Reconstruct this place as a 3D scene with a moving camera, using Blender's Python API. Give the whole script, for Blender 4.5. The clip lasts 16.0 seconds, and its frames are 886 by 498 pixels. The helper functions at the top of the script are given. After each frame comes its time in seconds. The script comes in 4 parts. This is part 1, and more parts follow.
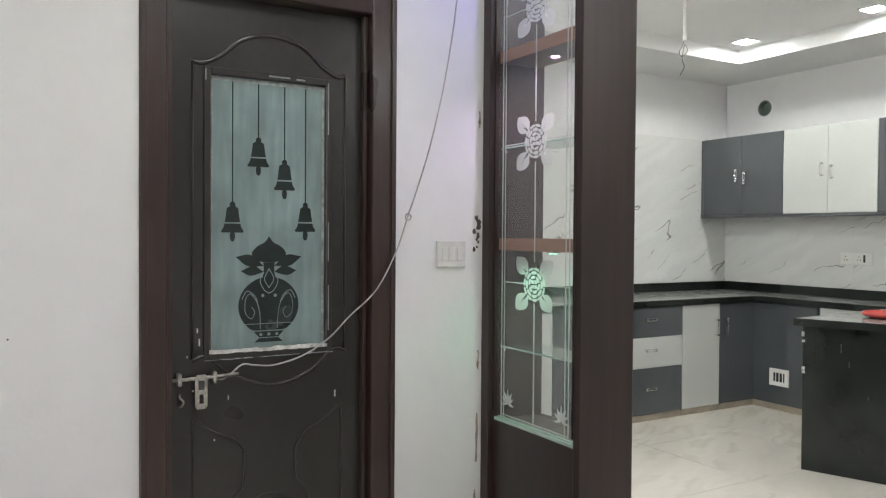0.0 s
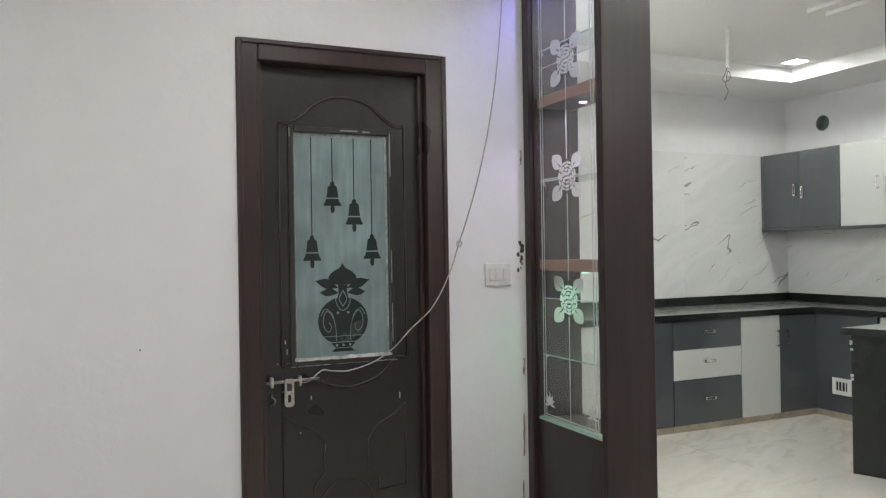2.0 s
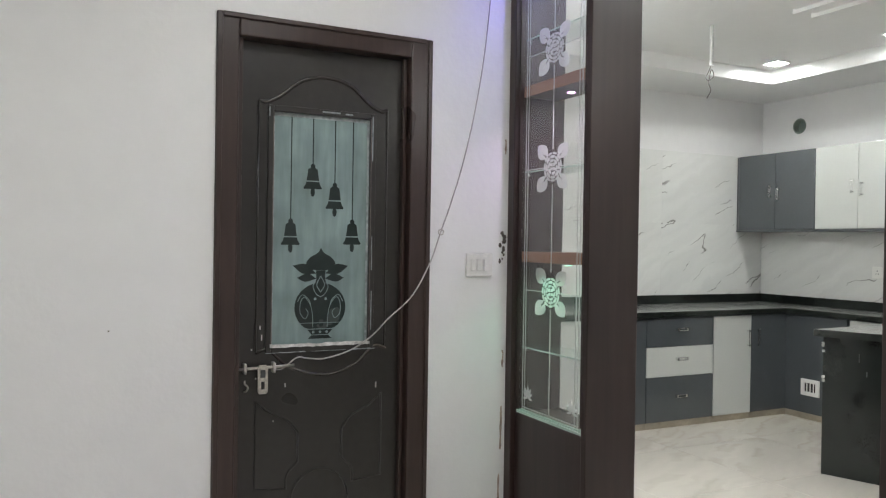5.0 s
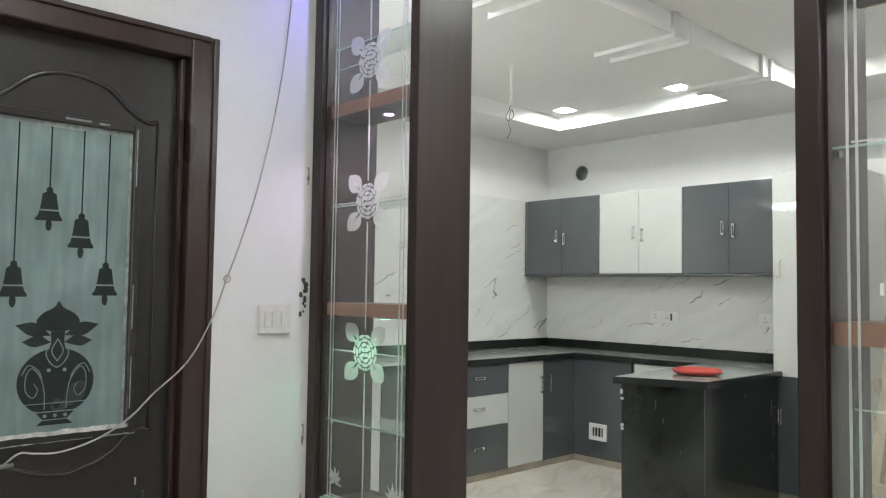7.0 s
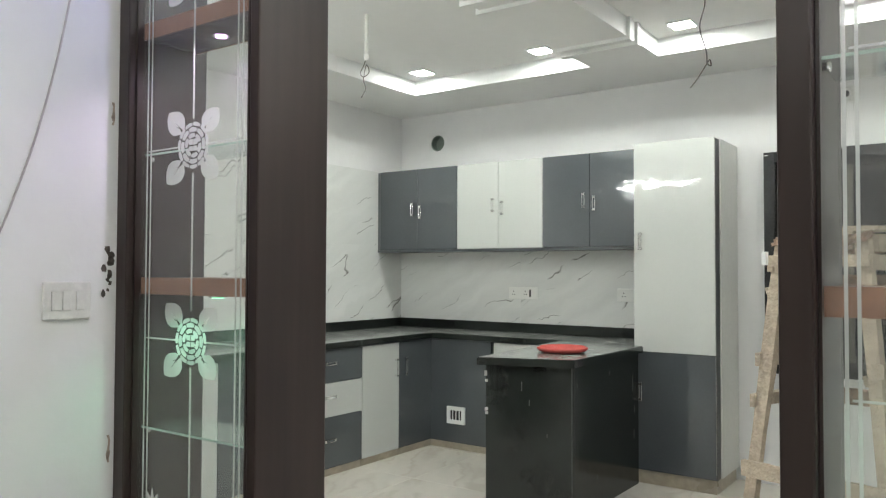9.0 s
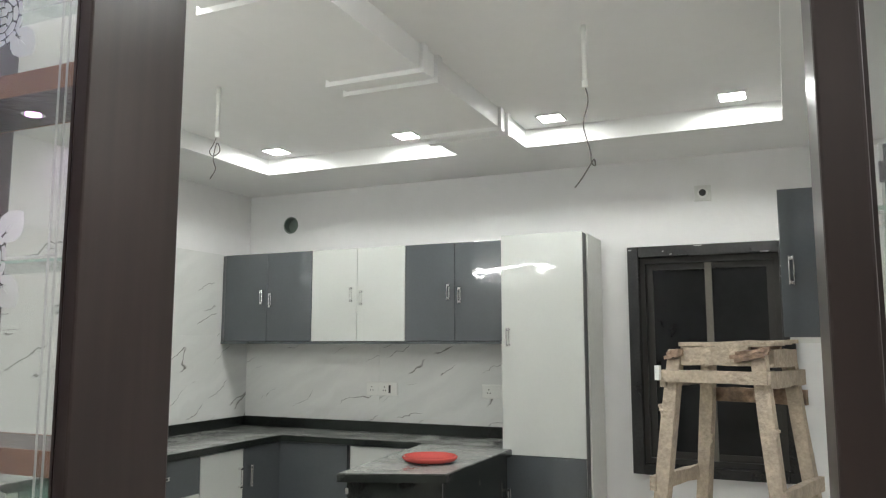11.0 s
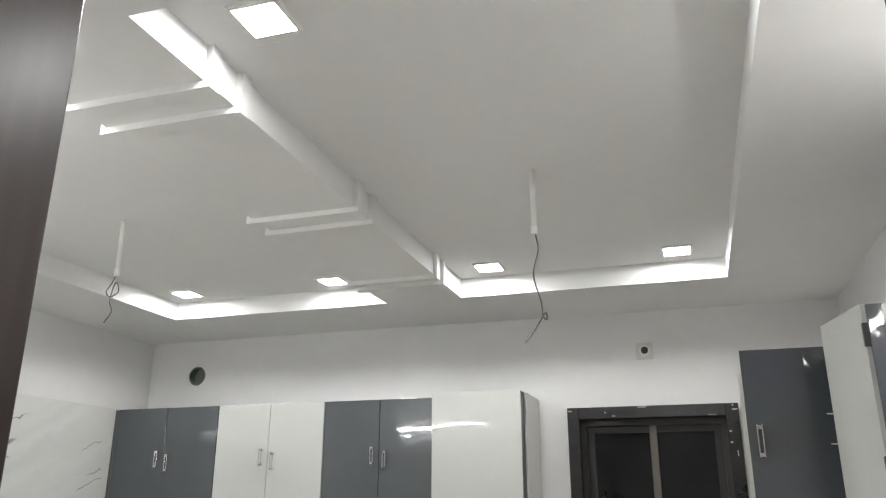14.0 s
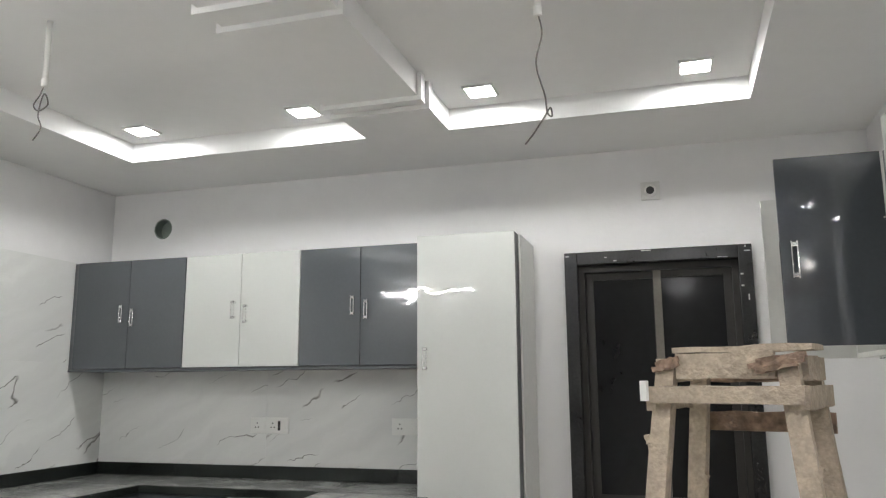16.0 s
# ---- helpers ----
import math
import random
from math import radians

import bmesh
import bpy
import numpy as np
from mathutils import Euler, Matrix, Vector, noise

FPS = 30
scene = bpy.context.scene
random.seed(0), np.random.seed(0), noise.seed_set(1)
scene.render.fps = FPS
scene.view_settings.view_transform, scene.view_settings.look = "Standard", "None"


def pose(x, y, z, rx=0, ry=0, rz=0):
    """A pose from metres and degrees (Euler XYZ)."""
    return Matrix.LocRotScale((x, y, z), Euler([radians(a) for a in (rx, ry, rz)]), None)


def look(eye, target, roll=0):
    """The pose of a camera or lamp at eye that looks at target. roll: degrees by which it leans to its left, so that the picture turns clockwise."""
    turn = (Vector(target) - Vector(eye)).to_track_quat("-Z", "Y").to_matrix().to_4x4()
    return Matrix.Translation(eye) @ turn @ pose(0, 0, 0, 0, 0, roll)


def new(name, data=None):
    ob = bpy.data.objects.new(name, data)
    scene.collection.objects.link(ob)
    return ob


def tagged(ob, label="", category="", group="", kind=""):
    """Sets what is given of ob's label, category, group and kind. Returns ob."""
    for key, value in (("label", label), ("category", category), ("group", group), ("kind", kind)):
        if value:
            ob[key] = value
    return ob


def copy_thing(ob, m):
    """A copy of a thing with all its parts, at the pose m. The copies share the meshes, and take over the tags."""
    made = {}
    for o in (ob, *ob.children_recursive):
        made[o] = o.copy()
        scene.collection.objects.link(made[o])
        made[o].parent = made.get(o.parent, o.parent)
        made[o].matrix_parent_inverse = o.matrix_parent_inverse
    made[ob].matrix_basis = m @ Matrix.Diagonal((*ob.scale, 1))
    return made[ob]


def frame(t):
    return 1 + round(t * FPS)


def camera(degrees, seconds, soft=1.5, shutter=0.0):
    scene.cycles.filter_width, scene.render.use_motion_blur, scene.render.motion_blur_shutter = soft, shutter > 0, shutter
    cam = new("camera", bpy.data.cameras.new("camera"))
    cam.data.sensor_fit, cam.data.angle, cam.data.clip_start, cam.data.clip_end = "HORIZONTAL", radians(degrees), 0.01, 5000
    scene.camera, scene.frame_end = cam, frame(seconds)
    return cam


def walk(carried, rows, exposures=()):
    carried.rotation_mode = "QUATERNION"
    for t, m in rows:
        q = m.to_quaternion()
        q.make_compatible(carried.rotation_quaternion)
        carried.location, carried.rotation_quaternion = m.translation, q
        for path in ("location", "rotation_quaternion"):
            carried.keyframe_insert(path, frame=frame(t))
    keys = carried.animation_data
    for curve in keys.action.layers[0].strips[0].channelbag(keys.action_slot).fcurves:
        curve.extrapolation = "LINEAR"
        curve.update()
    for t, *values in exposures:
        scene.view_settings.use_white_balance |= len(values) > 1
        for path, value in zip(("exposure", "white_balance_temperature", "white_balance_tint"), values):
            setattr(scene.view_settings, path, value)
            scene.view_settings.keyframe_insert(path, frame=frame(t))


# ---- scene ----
cam = camera(59.9, 16.0, soft=1.2)
PATH = [
    (0, (0.082, 0.197, 1.351), (1.085, 1.927, 1.314), 0.4),
    (0.5, (0.059, 0.123, 1.36), (0.864, 1.953, 1.323), -0.4),
    (1, (0.005, -0.024, 1.398), (0.811, 1.805, 1.418), -2.0),
    (1.5, (-0.048, -0.147, 1.397), (0.777, 1.674, 1.402), -1.8),
    (2, (-0.012, -0.253, 1.382), (0.801, 1.575, 1.388), -0.9),
    (2.5, (0.006, -0.315, 1.357), (0.779, 1.53, 1.334), -1.1),
    (3, (-0.006, -0.299, 1.353), (0.708, 1.568, 1.299), -1.3),
    (3.5, (0.014, -0.271, 1.353), (0.705, 1.605, 1.289), -1.6),
    (3.7, (0.019, -0.25, 1.365), (0.711, 1.626, 1.299), -1.4),
    (5.8, (-0.042, -0.045, 1.366), (0.935, 1.7, 1.388), 1.2),
    (6, (-0.003, 0.019, 1.361), (0.982, 1.759, 1.391), 0.9),
    (6.5, (0.114, 0.159, 1.392), (1.222, 1.823, 1.457), 0.3),
    (7, (0.16, 0.326, 1.39), (1.52, 1.789, 1.494), 0.8),
    (7.5, (0.132, 0.483, 1.385), (1.599, 1.839, 1.49), -0.5),
    (8, (0.2, 0.559, 1.36), (1.719, 1.859, 1.404), 0.4),
    (8.5, (0.351, 0.63, 1.385), (1.936, 1.849, 1.45), 0.3),
    (8.8, (0.434, 0.661, 1.369), (2.042, 1.847, 1.439), -0.0),
    (9, (0.471, 0.681, 1.359), (2.097, 1.845, 1.417), 0.2),
    (9.2, (0.534, 0.72, 1.35), (2.231, 1.777, 1.397), 0.1),
    (11.3, (0.726, 0.973, 1.531), (2.543, 1.763, 1.798), -0.1),
    (11.5, (0.703, 0.97, 1.534), (2.518, 1.757, 1.831), -0.0),
    (12, (0.674, 0.965, 1.591), (2.464, 1.737, 2.039), 0.4),
    (12.5, (0.642, 0.963, 1.629), (2.434, 1.59, 2.258), 1.3),
    (13, (0.651, 1.004, 1.604), (2.456, 1.581, 2.243), 1.3),
    (13.5, (0.818, 1.088, 1.594), (2.621, 1.672, 2.232), 0.9),
    (14, (1.036, 1.165, 1.605), (2.846, 1.744, 2.227), 0.1),
    (14.5, (1.19, 1.274, 1.58), (3.052, 1.724, 2.153), -0.5),
    (15, (1.283, 1.315, 1.525), (3.193, 1.693, 1.979), -0.8),
    (15.2, (1.347, 1.326, 1.504), (3.269, 1.703, 1.907), -0.5),
    (15.5, (1.445, 1.313, 1.472), (3.371, 1.692, 1.858), -0.5),
    (16, (1.514, 1.31, 1.438), (3.4, 1.879, 1.78), -0.4),
]
walk(cam, [(t, look(eye, target, roll)) for t, eye, target, roll in PATH],
     exposures=[(0, 0.18, 6420, 11), (1.2, 0.11, 6420, 11), (2.0, 0.02, 6420, 11), (2.6, 0.06, 6400, 11), (3.6, 0.03, 6400, 11), (6, 0.17, 6350, 10), (7, 0.22, 6430, 7), (9.2, 0.2, 6400, 6), (11.5, 0.0, 6440, 10),
                (13, -0.04, 6480, 11), (14.5, -0.06, 6400, 14), (16, -0.02, 6400, 14)])

# ---- world and light ----
world = bpy.data.worlds.new("night")
scene.world = world
world.use_nodes = True
world.node_tree.nodes["Background"].inputs[0].default_value = (0.01, 0.012, 0.018, 1)
world.node_tree.nodes["Background"].inputs[1].default_value = 0.3
PANEL_POWER = 154.0       # emission of the kitchen ceiling panels
LIVING_POWER = 80.0     # emission of the living room ceiling panels

BATTEN_POWER = 118.0      # emission of the tube light beside the partition
SIDE_TUBE_POWER = 42.0    # emission of the weaker tube light on the side wall

# ---- plan (metres) ----
XB = 5.744               # back wall of the kitchen
YL, YR = 4.908, 0.325    # side walls of the kitchen
YD = 2.560               # wall with the door
PX0, PX1 = 1.614, 1.858  # glass partition, front and back
SOFFIT, TRAY = 2.70, 2.81
LX0, LY0 = -4.3, -3.4    # far corner of the living room


# ---- materials ----
def nodes_of(name):
    m = bpy.data.materials.new(name)
    m.use_nodes = True
    nt = m.node_tree
    return m, nt, nt.nodes["Principled BSDF"]


def node(nt, kind, **values):
    n = nt.nodes.new(kind)
    for k, v in values.items():
        n.inputs[k].default_value = v
    return n


def surface(name, base, rough=0.5, metal=0.0, large=(1.5, 0.08), fine=(40.0, 0.06), bump=(60.0, 0.05), stretch=(1, 1, 1),
            rough_var=0.08, coat=0.0, spec=0.5, per_object=0.0):
    m, nt, p = nodes_of(name)
    tc = nt.nodes.new("ShaderNodeTexCoord")
    mp = node(nt, "ShaderNodeMapping", Scale=stretch)
    nt.links.new(tc.outputs["Object"], mp.inputs[0])
    n1 = node(nt, "ShaderNodeTexNoise", Scale=large[0], Detail=3.0)
    n2 = node(nt, "ShaderNodeTexNoise", Scale=fine[0], Detail=4.0)
    n3 = node(nt, "ShaderNodeTexNoise", Scale=bump[0], Detail=2.0)
    nt.links.new(tc.outputs["Object"], n1.inputs["Vector"])
    for n in (n2, n3):
        nt.links.new(mp.outputs[0], n.inputs["Vector"])
    r1 = node(nt, "ShaderNodeMapRange")
    r1.inputs[1].default_value, r1.inputs[2].default_value = 0.3, 0.7
    r1.inputs[3].default_value, r1.inputs[4].default_value = 1 - large[1], 1 + large[1]
    r2 = node(nt, "ShaderNodeMapRange")
    r2.inputs[1].default_value, r2.inputs[2].default_value = 0.3, 0.7
    r2.inputs[3].default_value, r2.inputs[4].default_value = 1 - fine[1], 1 + fine[1]
    nt.links.new(n1.outputs[0], r1.inputs[0])
    nt.links.new(n2.outputs[0], r2.inputs[0])
    mul = nt.nodes.new("ShaderNodeMath")
    mul.operation = "MULTIPLY"
    nt.links.new(r1.outputs[0], mul.inputs[0])
    nt.links.new(r2.outputs[0], mul.inputs[1])
    last = mul.outputs[0]
    if per_object:
        info = nt.nodes.new("ShaderNodeObjectInfo")
        r4 = node(nt, "ShaderNodeMapRange")
        r4.inputs[3].default_value, r4.inputs[4].default_value = 1 - per_object, 1 + per_object
        nt.links.new(info.outputs["Random"], r4.inputs[0])
        mul2 = nt.nodes.new("ShaderNodeMath")
        mul2.operation = "MULTIPLY"
        nt.links.new(last, mul2.inputs[0])
        nt.links.new(r4.outputs[0], mul2.inputs[1])
        last = mul2.outputs[0]
    vm = nt.nodes.new("ShaderNodeVectorMath")
    vm.operation = "SCALE"
    vm.inputs[0].default_value = base
    nt.links.new(last, vm.inputs["Scale"])
    nt.links.new(vm.outputs[0], p.inputs["Base Color"])
    r3 = node(nt, "ShaderNodeMapRange")
    r3.inputs[3].default_value, r3.inputs[4].default_value = max(0.02, rough - rough_var), min(1, rough + rough_var)
    nt.links.new(n1.outputs[0], r3.inputs[0])
    nt.links.new(r3.outputs[0], p.inputs["Roughness"])
    p.inputs["Metallic"].default_value = metal
    p.inputs["Coat Weight"].default_value = coat
    p.inputs["Coat Roughness"].default_value = 0.04
    p.inputs["Specular IOR Level"].default_value = spec
    b = node(nt, "ShaderNodeBump", Strength=bump[1], Distance=0.02)
    nt.links.new(n3.outputs[0], b.inputs["Height"])
    nt.links.new(b.outputs[0], p.inputs["Normal"])
    return m


def marble(name, base, vein, rough, scale=1.0, density=0.0078, mask=0.49, floor=False, turn=28, wave=(5.0, 0.16), patch=3.6):
    m, nt, p = nodes_of(name)
    tc = nt.nodes.new("ShaderNodeTexCoord")
    info = nt.nodes.new("ShaderNodeObjectInfo")
    sep = nt.nodes.new("ShaderNodeSeparateXYZ")
    nt.links.new(tc.outputs["Object"], sep.inputs[0])
    comb = nt.nodes.new("ShaderNodeCombineXYZ")
    if floor:
        nt.links.new(sep.outputs[0], comb.inputs[0])
        nt.links.new(sep.outputs[1], comb.inputs[1])
    else:
        sub = nt.nodes.new("ShaderNodeMath")
        sub.operation = "SUBTRACT"
        nt.links.new(sep.outputs[0], sub.inputs[0])
        nt.links.new(sep.outputs[1], sub.inputs[1])
        nt.links.new(sub.outputs[0], comb.inputs[0])
        nt.links.new(sep.outputs[2], comb.inputs[1])
    nt.links.new(info.outputs["Random"], comb.inputs[2])
    bend = node(nt, "ShaderNodeTexNoise", Scale=wave[0], Detail=3.0, Roughness=0.6)
    nt.links.new(comb.outputs[0], bend.inputs["Vector"])
    centred = nt.nodes.new("ShaderNodeVectorMath")
    centred.operation = "SUBTRACT"
    centred.inputs[1].default_value = (0.5, 0.5, 0.5)
    nt.links.new(bend.outputs["Color"], centred.inputs[0])
    shifted = nt.nodes.new("ShaderNodeVectorMath")
    shifted.operation = "MULTIPLY_ADD"
    shifted.inputs[1].default_value = (wave[1], wave[1], 0)
    nt.links.new(centred.outputs[0], shifted.inputs[0])
    nt.links.new(comb.outputs[0], shifted.inputs[2])
    turned = node(nt, "ShaderNodeMapping", Rotation=(0, 0, radians(-turn)))
    mp = node(nt, "ShaderNodeMapping", Scale=(0.36 * scale, 3.3 * scale, 7.0))
    nt.links.new(shifted.outputs[0], turned.inputs[0])
    nt.links.new(turned.outputs[0], mp.inputs[0])
    n1 = node(nt, "ShaderNodeTexNoise", Scale=1.7, Detail=1.2, Roughness=0.4)
    nt.links.new(mp.outputs[0], n1.inputs["Vector"])
    sub2 = nt.nodes.new("ShaderNodeMath")
    sub2.operation = "SUBTRACT"
    sub2.inputs[1].default_value = 0.5
    ab = nt.nodes.new("ShaderNodeMath")
    ab.operation = "ABSOLUTE"
    nt.links.new(n1.outputs[0], sub2.inputs[0])
    nt.links.new(sub2.outputs[0], ab.inputs[0])
    line = node(nt, "ShaderNodeMapRange")
    line.inputs[1].default_value, line.inputs[2].default_value = 0.0, density
    line.inputs[3].default_value, line.inputs[4].default_value = 1, 0
    nt.links.new(ab.outputs[0], line.inputs[0])
    n2 = node(nt, "ShaderNodeTexNoise", Scale=patch, Detail=0.0)
    nt.links.new(comb.outputs[0], n2.inputs["Vector"])
    mk = node(nt, "ShaderNodeMapRange")
    mk.inputs[1].default_value, mk.inputs[2].default_value = mask, mask + 0.07
    nt.links.new(n2.outputs[0], mk.inputs[0])
    mul = nt.nodes.new("ShaderNodeMath")
    mul.operation = "MULTIPLY"
    nt.links.new(line.outputs[0], mul.inputs[0])
    nt.links.new(mk.outputs[0], mul.inputs[1])
    cloud = node(nt, "ShaderNodeTexNoise", Scale=3.0, Detail=6.0)
    nt.links.new(mp.outputs[0], cloud.inputs["Vector"])
    tone = node(nt, "ShaderNodeMapRange")
    tone.inputs[1].default_value, tone.inputs[2].default_value = 0.3, 0.7
    tone.inputs[3].default_value, tone.inputs[4].default_value = 0.93, 1.05
    nt.links.new(cloud.outputs[0], tone.inputs[0])
    vm = nt.nodes.new("ShaderNodeVectorMath")
    vm.operation = "SCALE"
    vm.inputs[0].default_value = base
    nt.links.new(tone.outputs[0], vm.inputs["Scale"])
    mix = nt.nodes.new("ShaderNodeMix")
    mix.data_type = "RGBA"
    nt.links.new(mul.outputs[0], mix.inputs[0])
    nt.links.new(vm.outputs[0], mix.inputs[6])
    mix.inputs[7].default_value = (*vein, 1)
    nt.links.new(mix.outputs[2], p.inputs["Base Color"])
    p.inputs["Roughness"].default_value = rough
    bn = node(nt, "ShaderNodeTexNoise", Scale=5.0)
    b = node(nt, "ShaderNodeBump", Strength=0.03, Distance=0.02)
    nt.links.new(tc.outputs["Object"], bn.inputs["Vector"])
    nt.links.new(bn.outputs[0], b.inputs["Height"])
    nt.links.new(b.outputs[0], p.inputs["Normal"])
    return m


def glowing(name, colour, strength):
    m, nt, p = nodes_of(name)
    p.inputs["Base Color"].default_value = (0.9, 0.9, 0.9, 1)
    p.inputs["Emission Color"].default_value = (*colour, 1)
    p.inputs["Emission Strength"].default_value = strength
    return m


def glass(name, tint=(0.985, 0.99, 0.985), gloss=1.0, haze=0.03):
    m, nt, p = nodes_of(name)
    nt.nodes.remove(p)
    out = nt.nodes["Material Output"]
    tr = node(nt, "ShaderNodeBsdfTransparent", Color=(*tint, 1))
    gl = node(nt, "ShaderNodeBsdfGlossy", Roughness=0.02)
    lw = node(nt, "ShaderNodeLayerWeight", Blend=0.5)
    pw = nt.nodes.new("ShaderNodeMath")
    pw.operation = "POWER"
    pw.inputs[1].default_value = 4.0
    nt.links.new(lw.outputs["Facing"], pw.inputs[0])
    fr = node(nt, "ShaderNodeMapRange")
    fr.inputs[3].default_value, fr.inputs[4].default_value = 0.025, 0.55 * gloss
    nt.links.new(pw.outputs[0], fr.inputs[0])
    mix = nt.nodes.new("ShaderNodeMixShader")
    nt.links.new(fr.outputs[0], mix.inputs[0])
    nt.links.new(tr.outputs[0], mix.inputs[1])
    nt.links.new(gl.outputs[0], mix.inputs[2])
    film = node(nt, "ShaderNodeBsdfDiffuse", Color=(0.8, 0.8, 0.8, 1))
    dust = nt.nodes.new("ShaderNodeMixShader")
    dust.inputs[0].default_value = haze
    nt.links.new(mix.outputs[0], dust.inputs[1])
    nt.links.new(film.outputs[0], dust.inputs[2])
    nt.links.new(dust.outputs[0], out.inputs[0])
    return m


def frosted(name, colour, clear=0.3, streak=0.0):
    m, nt, p = nodes_of(name)
    out = nt.nodes["Material Output"]
    p.inputs["Base Color"].default_value = (*colour, 1)
    p.inputs["Roughness"].default_value = 0.6
    tl = node(nt, "ShaderNodeBsdfTranslucent", Color=(*colour, 1))
    tr = node(nt, "ShaderNodeBsdfTransparent")
    m1 = nt.nodes.new("ShaderNodeMixShader")
    m1.inputs[0].default_value = 0.45
    nt.links.new(p.outputs[0], m1.inputs[1])
    nt.links.new(tl.outputs[0], m1.inputs[2])
    m2 = nt.nodes.new("ShaderNodeMixShader")
    m2.inputs[0].default_value = clear
    nt.links.new(m1.outputs[0], m2.inputs[1])
    nt.links.new(tr.outputs[0], m2.inputs[2])
    nt.links.new(m2.outputs[0], out.inputs[0])
    return m


M_WALL = surface("wall_paint", (0.755, 0.75, 0.745), 0.5, large=(0.7, 0.03), fine=(9, 0.015), bump=(35, 0.06))
M_CEIL = surface("ceiling_paint", (0.79, 0.79, 0.78), 0.6, large=(0.8, 0.02), fine=(12, 0.01), bump=(30, 0.03))
M_BROWN = surface("dark_brown_laminate", (0.029, 0.0172, 0.0152), 0.34, large=(1.2, 0.22), fine=(6, 0.24), bump=(9, 0.02), stretch=(4, 4, 0.25), rough_var=0.12, spec=0.5)
# Brown with strong fine mottling and bumps, for the shelves.
M_UNDER = surface("mottled_brown_laminate", (0.045, 0.027, 0.024), 0.36, large=(60, 0.65), fine=(24, 0.35), bump=(45, 0.25))
M_DOOR = surface("dark_door_skin", (0.027, 0.0245, 0.022), 0.30, large=(1.8, 0.2), fine=(30, 0.12), bump=(70, 0.025))
# Paler than the door skin: the mouldings' highlight is put into the colour.
M_DOORBEAD = surface("polished_moulding_highlight", (0.050, 0.045, 0.041), 0.14, large=(6, 0.3), fine=(60, 0.2), bump=(60, 0.1))
M_FRAME = surface("brown_door_frame", (0.040, 0.0245, 0.0205), 0.30, large=(2.5, 0.22), fine=(8, 0.14), bump=(20, 0.03), stretch=(7, 7, 0.6))
M_GREY = surface("grey_gloss_laminate", (0.076, 0.085, 0.092), 0.03, large=(2.2, 0.06), fine=(70, 0.03), bump=(6.5, 0.10), rough_var=0.012, coat=0.6)
M_WHITE = surface("white_gloss_laminate", (0.565, 0.58, 0.555), 0.016, large=(1.5, 0.02), fine=(60, 0.01), bump=(6.5, 0.08), rough_var=0.008)
M_CARCASS = surface("grey_board_edge", (0.10, 0.108, 0.115), 0.4, large=(4, 0.15), fine=(60, 0.15), bump=(80, 0.1))
M_EDGE = surface("dark_grey_edge", (0.045, 0.048, 0.05), 0.4, large=(6, 0.15), fine=(60, 0.15), bump=(80, 0.1))
M_BOARD = surface("white_board", (0.66, 0.66, 0.63), 0.45, large=(2, 0.05), fine=(30, 0.03), bump=(50, 0.05))
M_GRANITE = surface("black_granite", (0.016, 0.019, 0.017), 0.16, large=(3, 0.3), fine=(90, 0.12), bump=(4, 0.035), stretch=(6, 6, 0.8), rough_var=0.05)
# Base lifted so the colour carries the mirrored pale wall as well as dust.
M_GRANITE_TOP = surface("black_granite_dusty_reflecting_top", (0.27, 0.275, 0.26), 0.16, large=(5, 0.3), fine=(60, 0.2), bump=(12, 0.015), rough_var=0.06)
M_MARBLE = marble("veined_wall_tile", (0.74, 0.745, 0.725), (0.19, 0.185, 0.17), 0.03, density=0.0095, mask=0.515, patch=4.2)
M_FLOOR = marble("beige_floor_tile", (0.63, 0.595, 0.525), (0.56, 0.515, 0.445), 0.06, scale=0.9, density=0.06, mask=0.4, floor=True, wave=(2.5, 0.3))
M_GROUT = surface("grout", (0.42, 0.39, 0.34), 0.8, fine=(60, 0.1))
M_KICK = surface("beige_skirting_tile", (0.40, 0.35, 0.27), 0.3, large=(3, 0.12), fine=(25, 0.1), bump=(40, 0.03))
M_CHROME = surface("chrome", (0.78, 0.78, 0.77), 0.10, 1.0, large=(5, 0.05), fine=(60, 0.05), bump=(20, 0.03))
M_STEEL = surface("worn_steel", (0.55, 0.52, 0.48), 0.38, 1.0, large=(30, 0.2), fine=(120, 0.2), bump=(80, 0.1))
M_PLASTIC = surface("white_plastic", (0.78, 0.78, 0.75), 0.35, large=(4, 0.02), fine=(40, 0.01), bump=(60, 0.01))
M_DUSTY = surface("dusty_plastic", (0.68, 0.665, 0.64), 0.55, large=(25, 0.06), fine=(60, 0.05), bump=(60, 0.05))
M_BLACK = surface("black_plastic", (0.012, 0.012, 0.012), 0.4, large=(4, 0.1), fine=(40, 0.1), bump=(60, 0.03))
M_WIRE = surface("grey_cable", (0.46, 0.43, 0.42), 0.5, large=(8, 0.15), fine=(60, 0.1), bump=(60, 0.05))
M_DARKWIRE = surface("dark_cable", (0.14, 0.13, 0.125), 0.5, large=(8, 0.15), fine=(60, 0.1), bump=(60, 0.05))
M_RED = surface("red_plastic", (0.52, 0.075, 0.065), 0.22, large=(6, 0.1), fine=(50, 0.05), bump=(50, 0.03))
M_SHELF = surface("red_brown_shelf_edge", (0.27, 0.138, 0.085), 0.4, large=(5, 0.12), fine=(8, 0.15), bump=(30, 0.04), stretch=(2, 9, 9))
M_ALU = surface("brown_aluminium", (0.13, 0.12, 0.10), 0.45, 0.3, large=(4, 0.1), fine=(60, 0.1), bump=(60, 0.03))
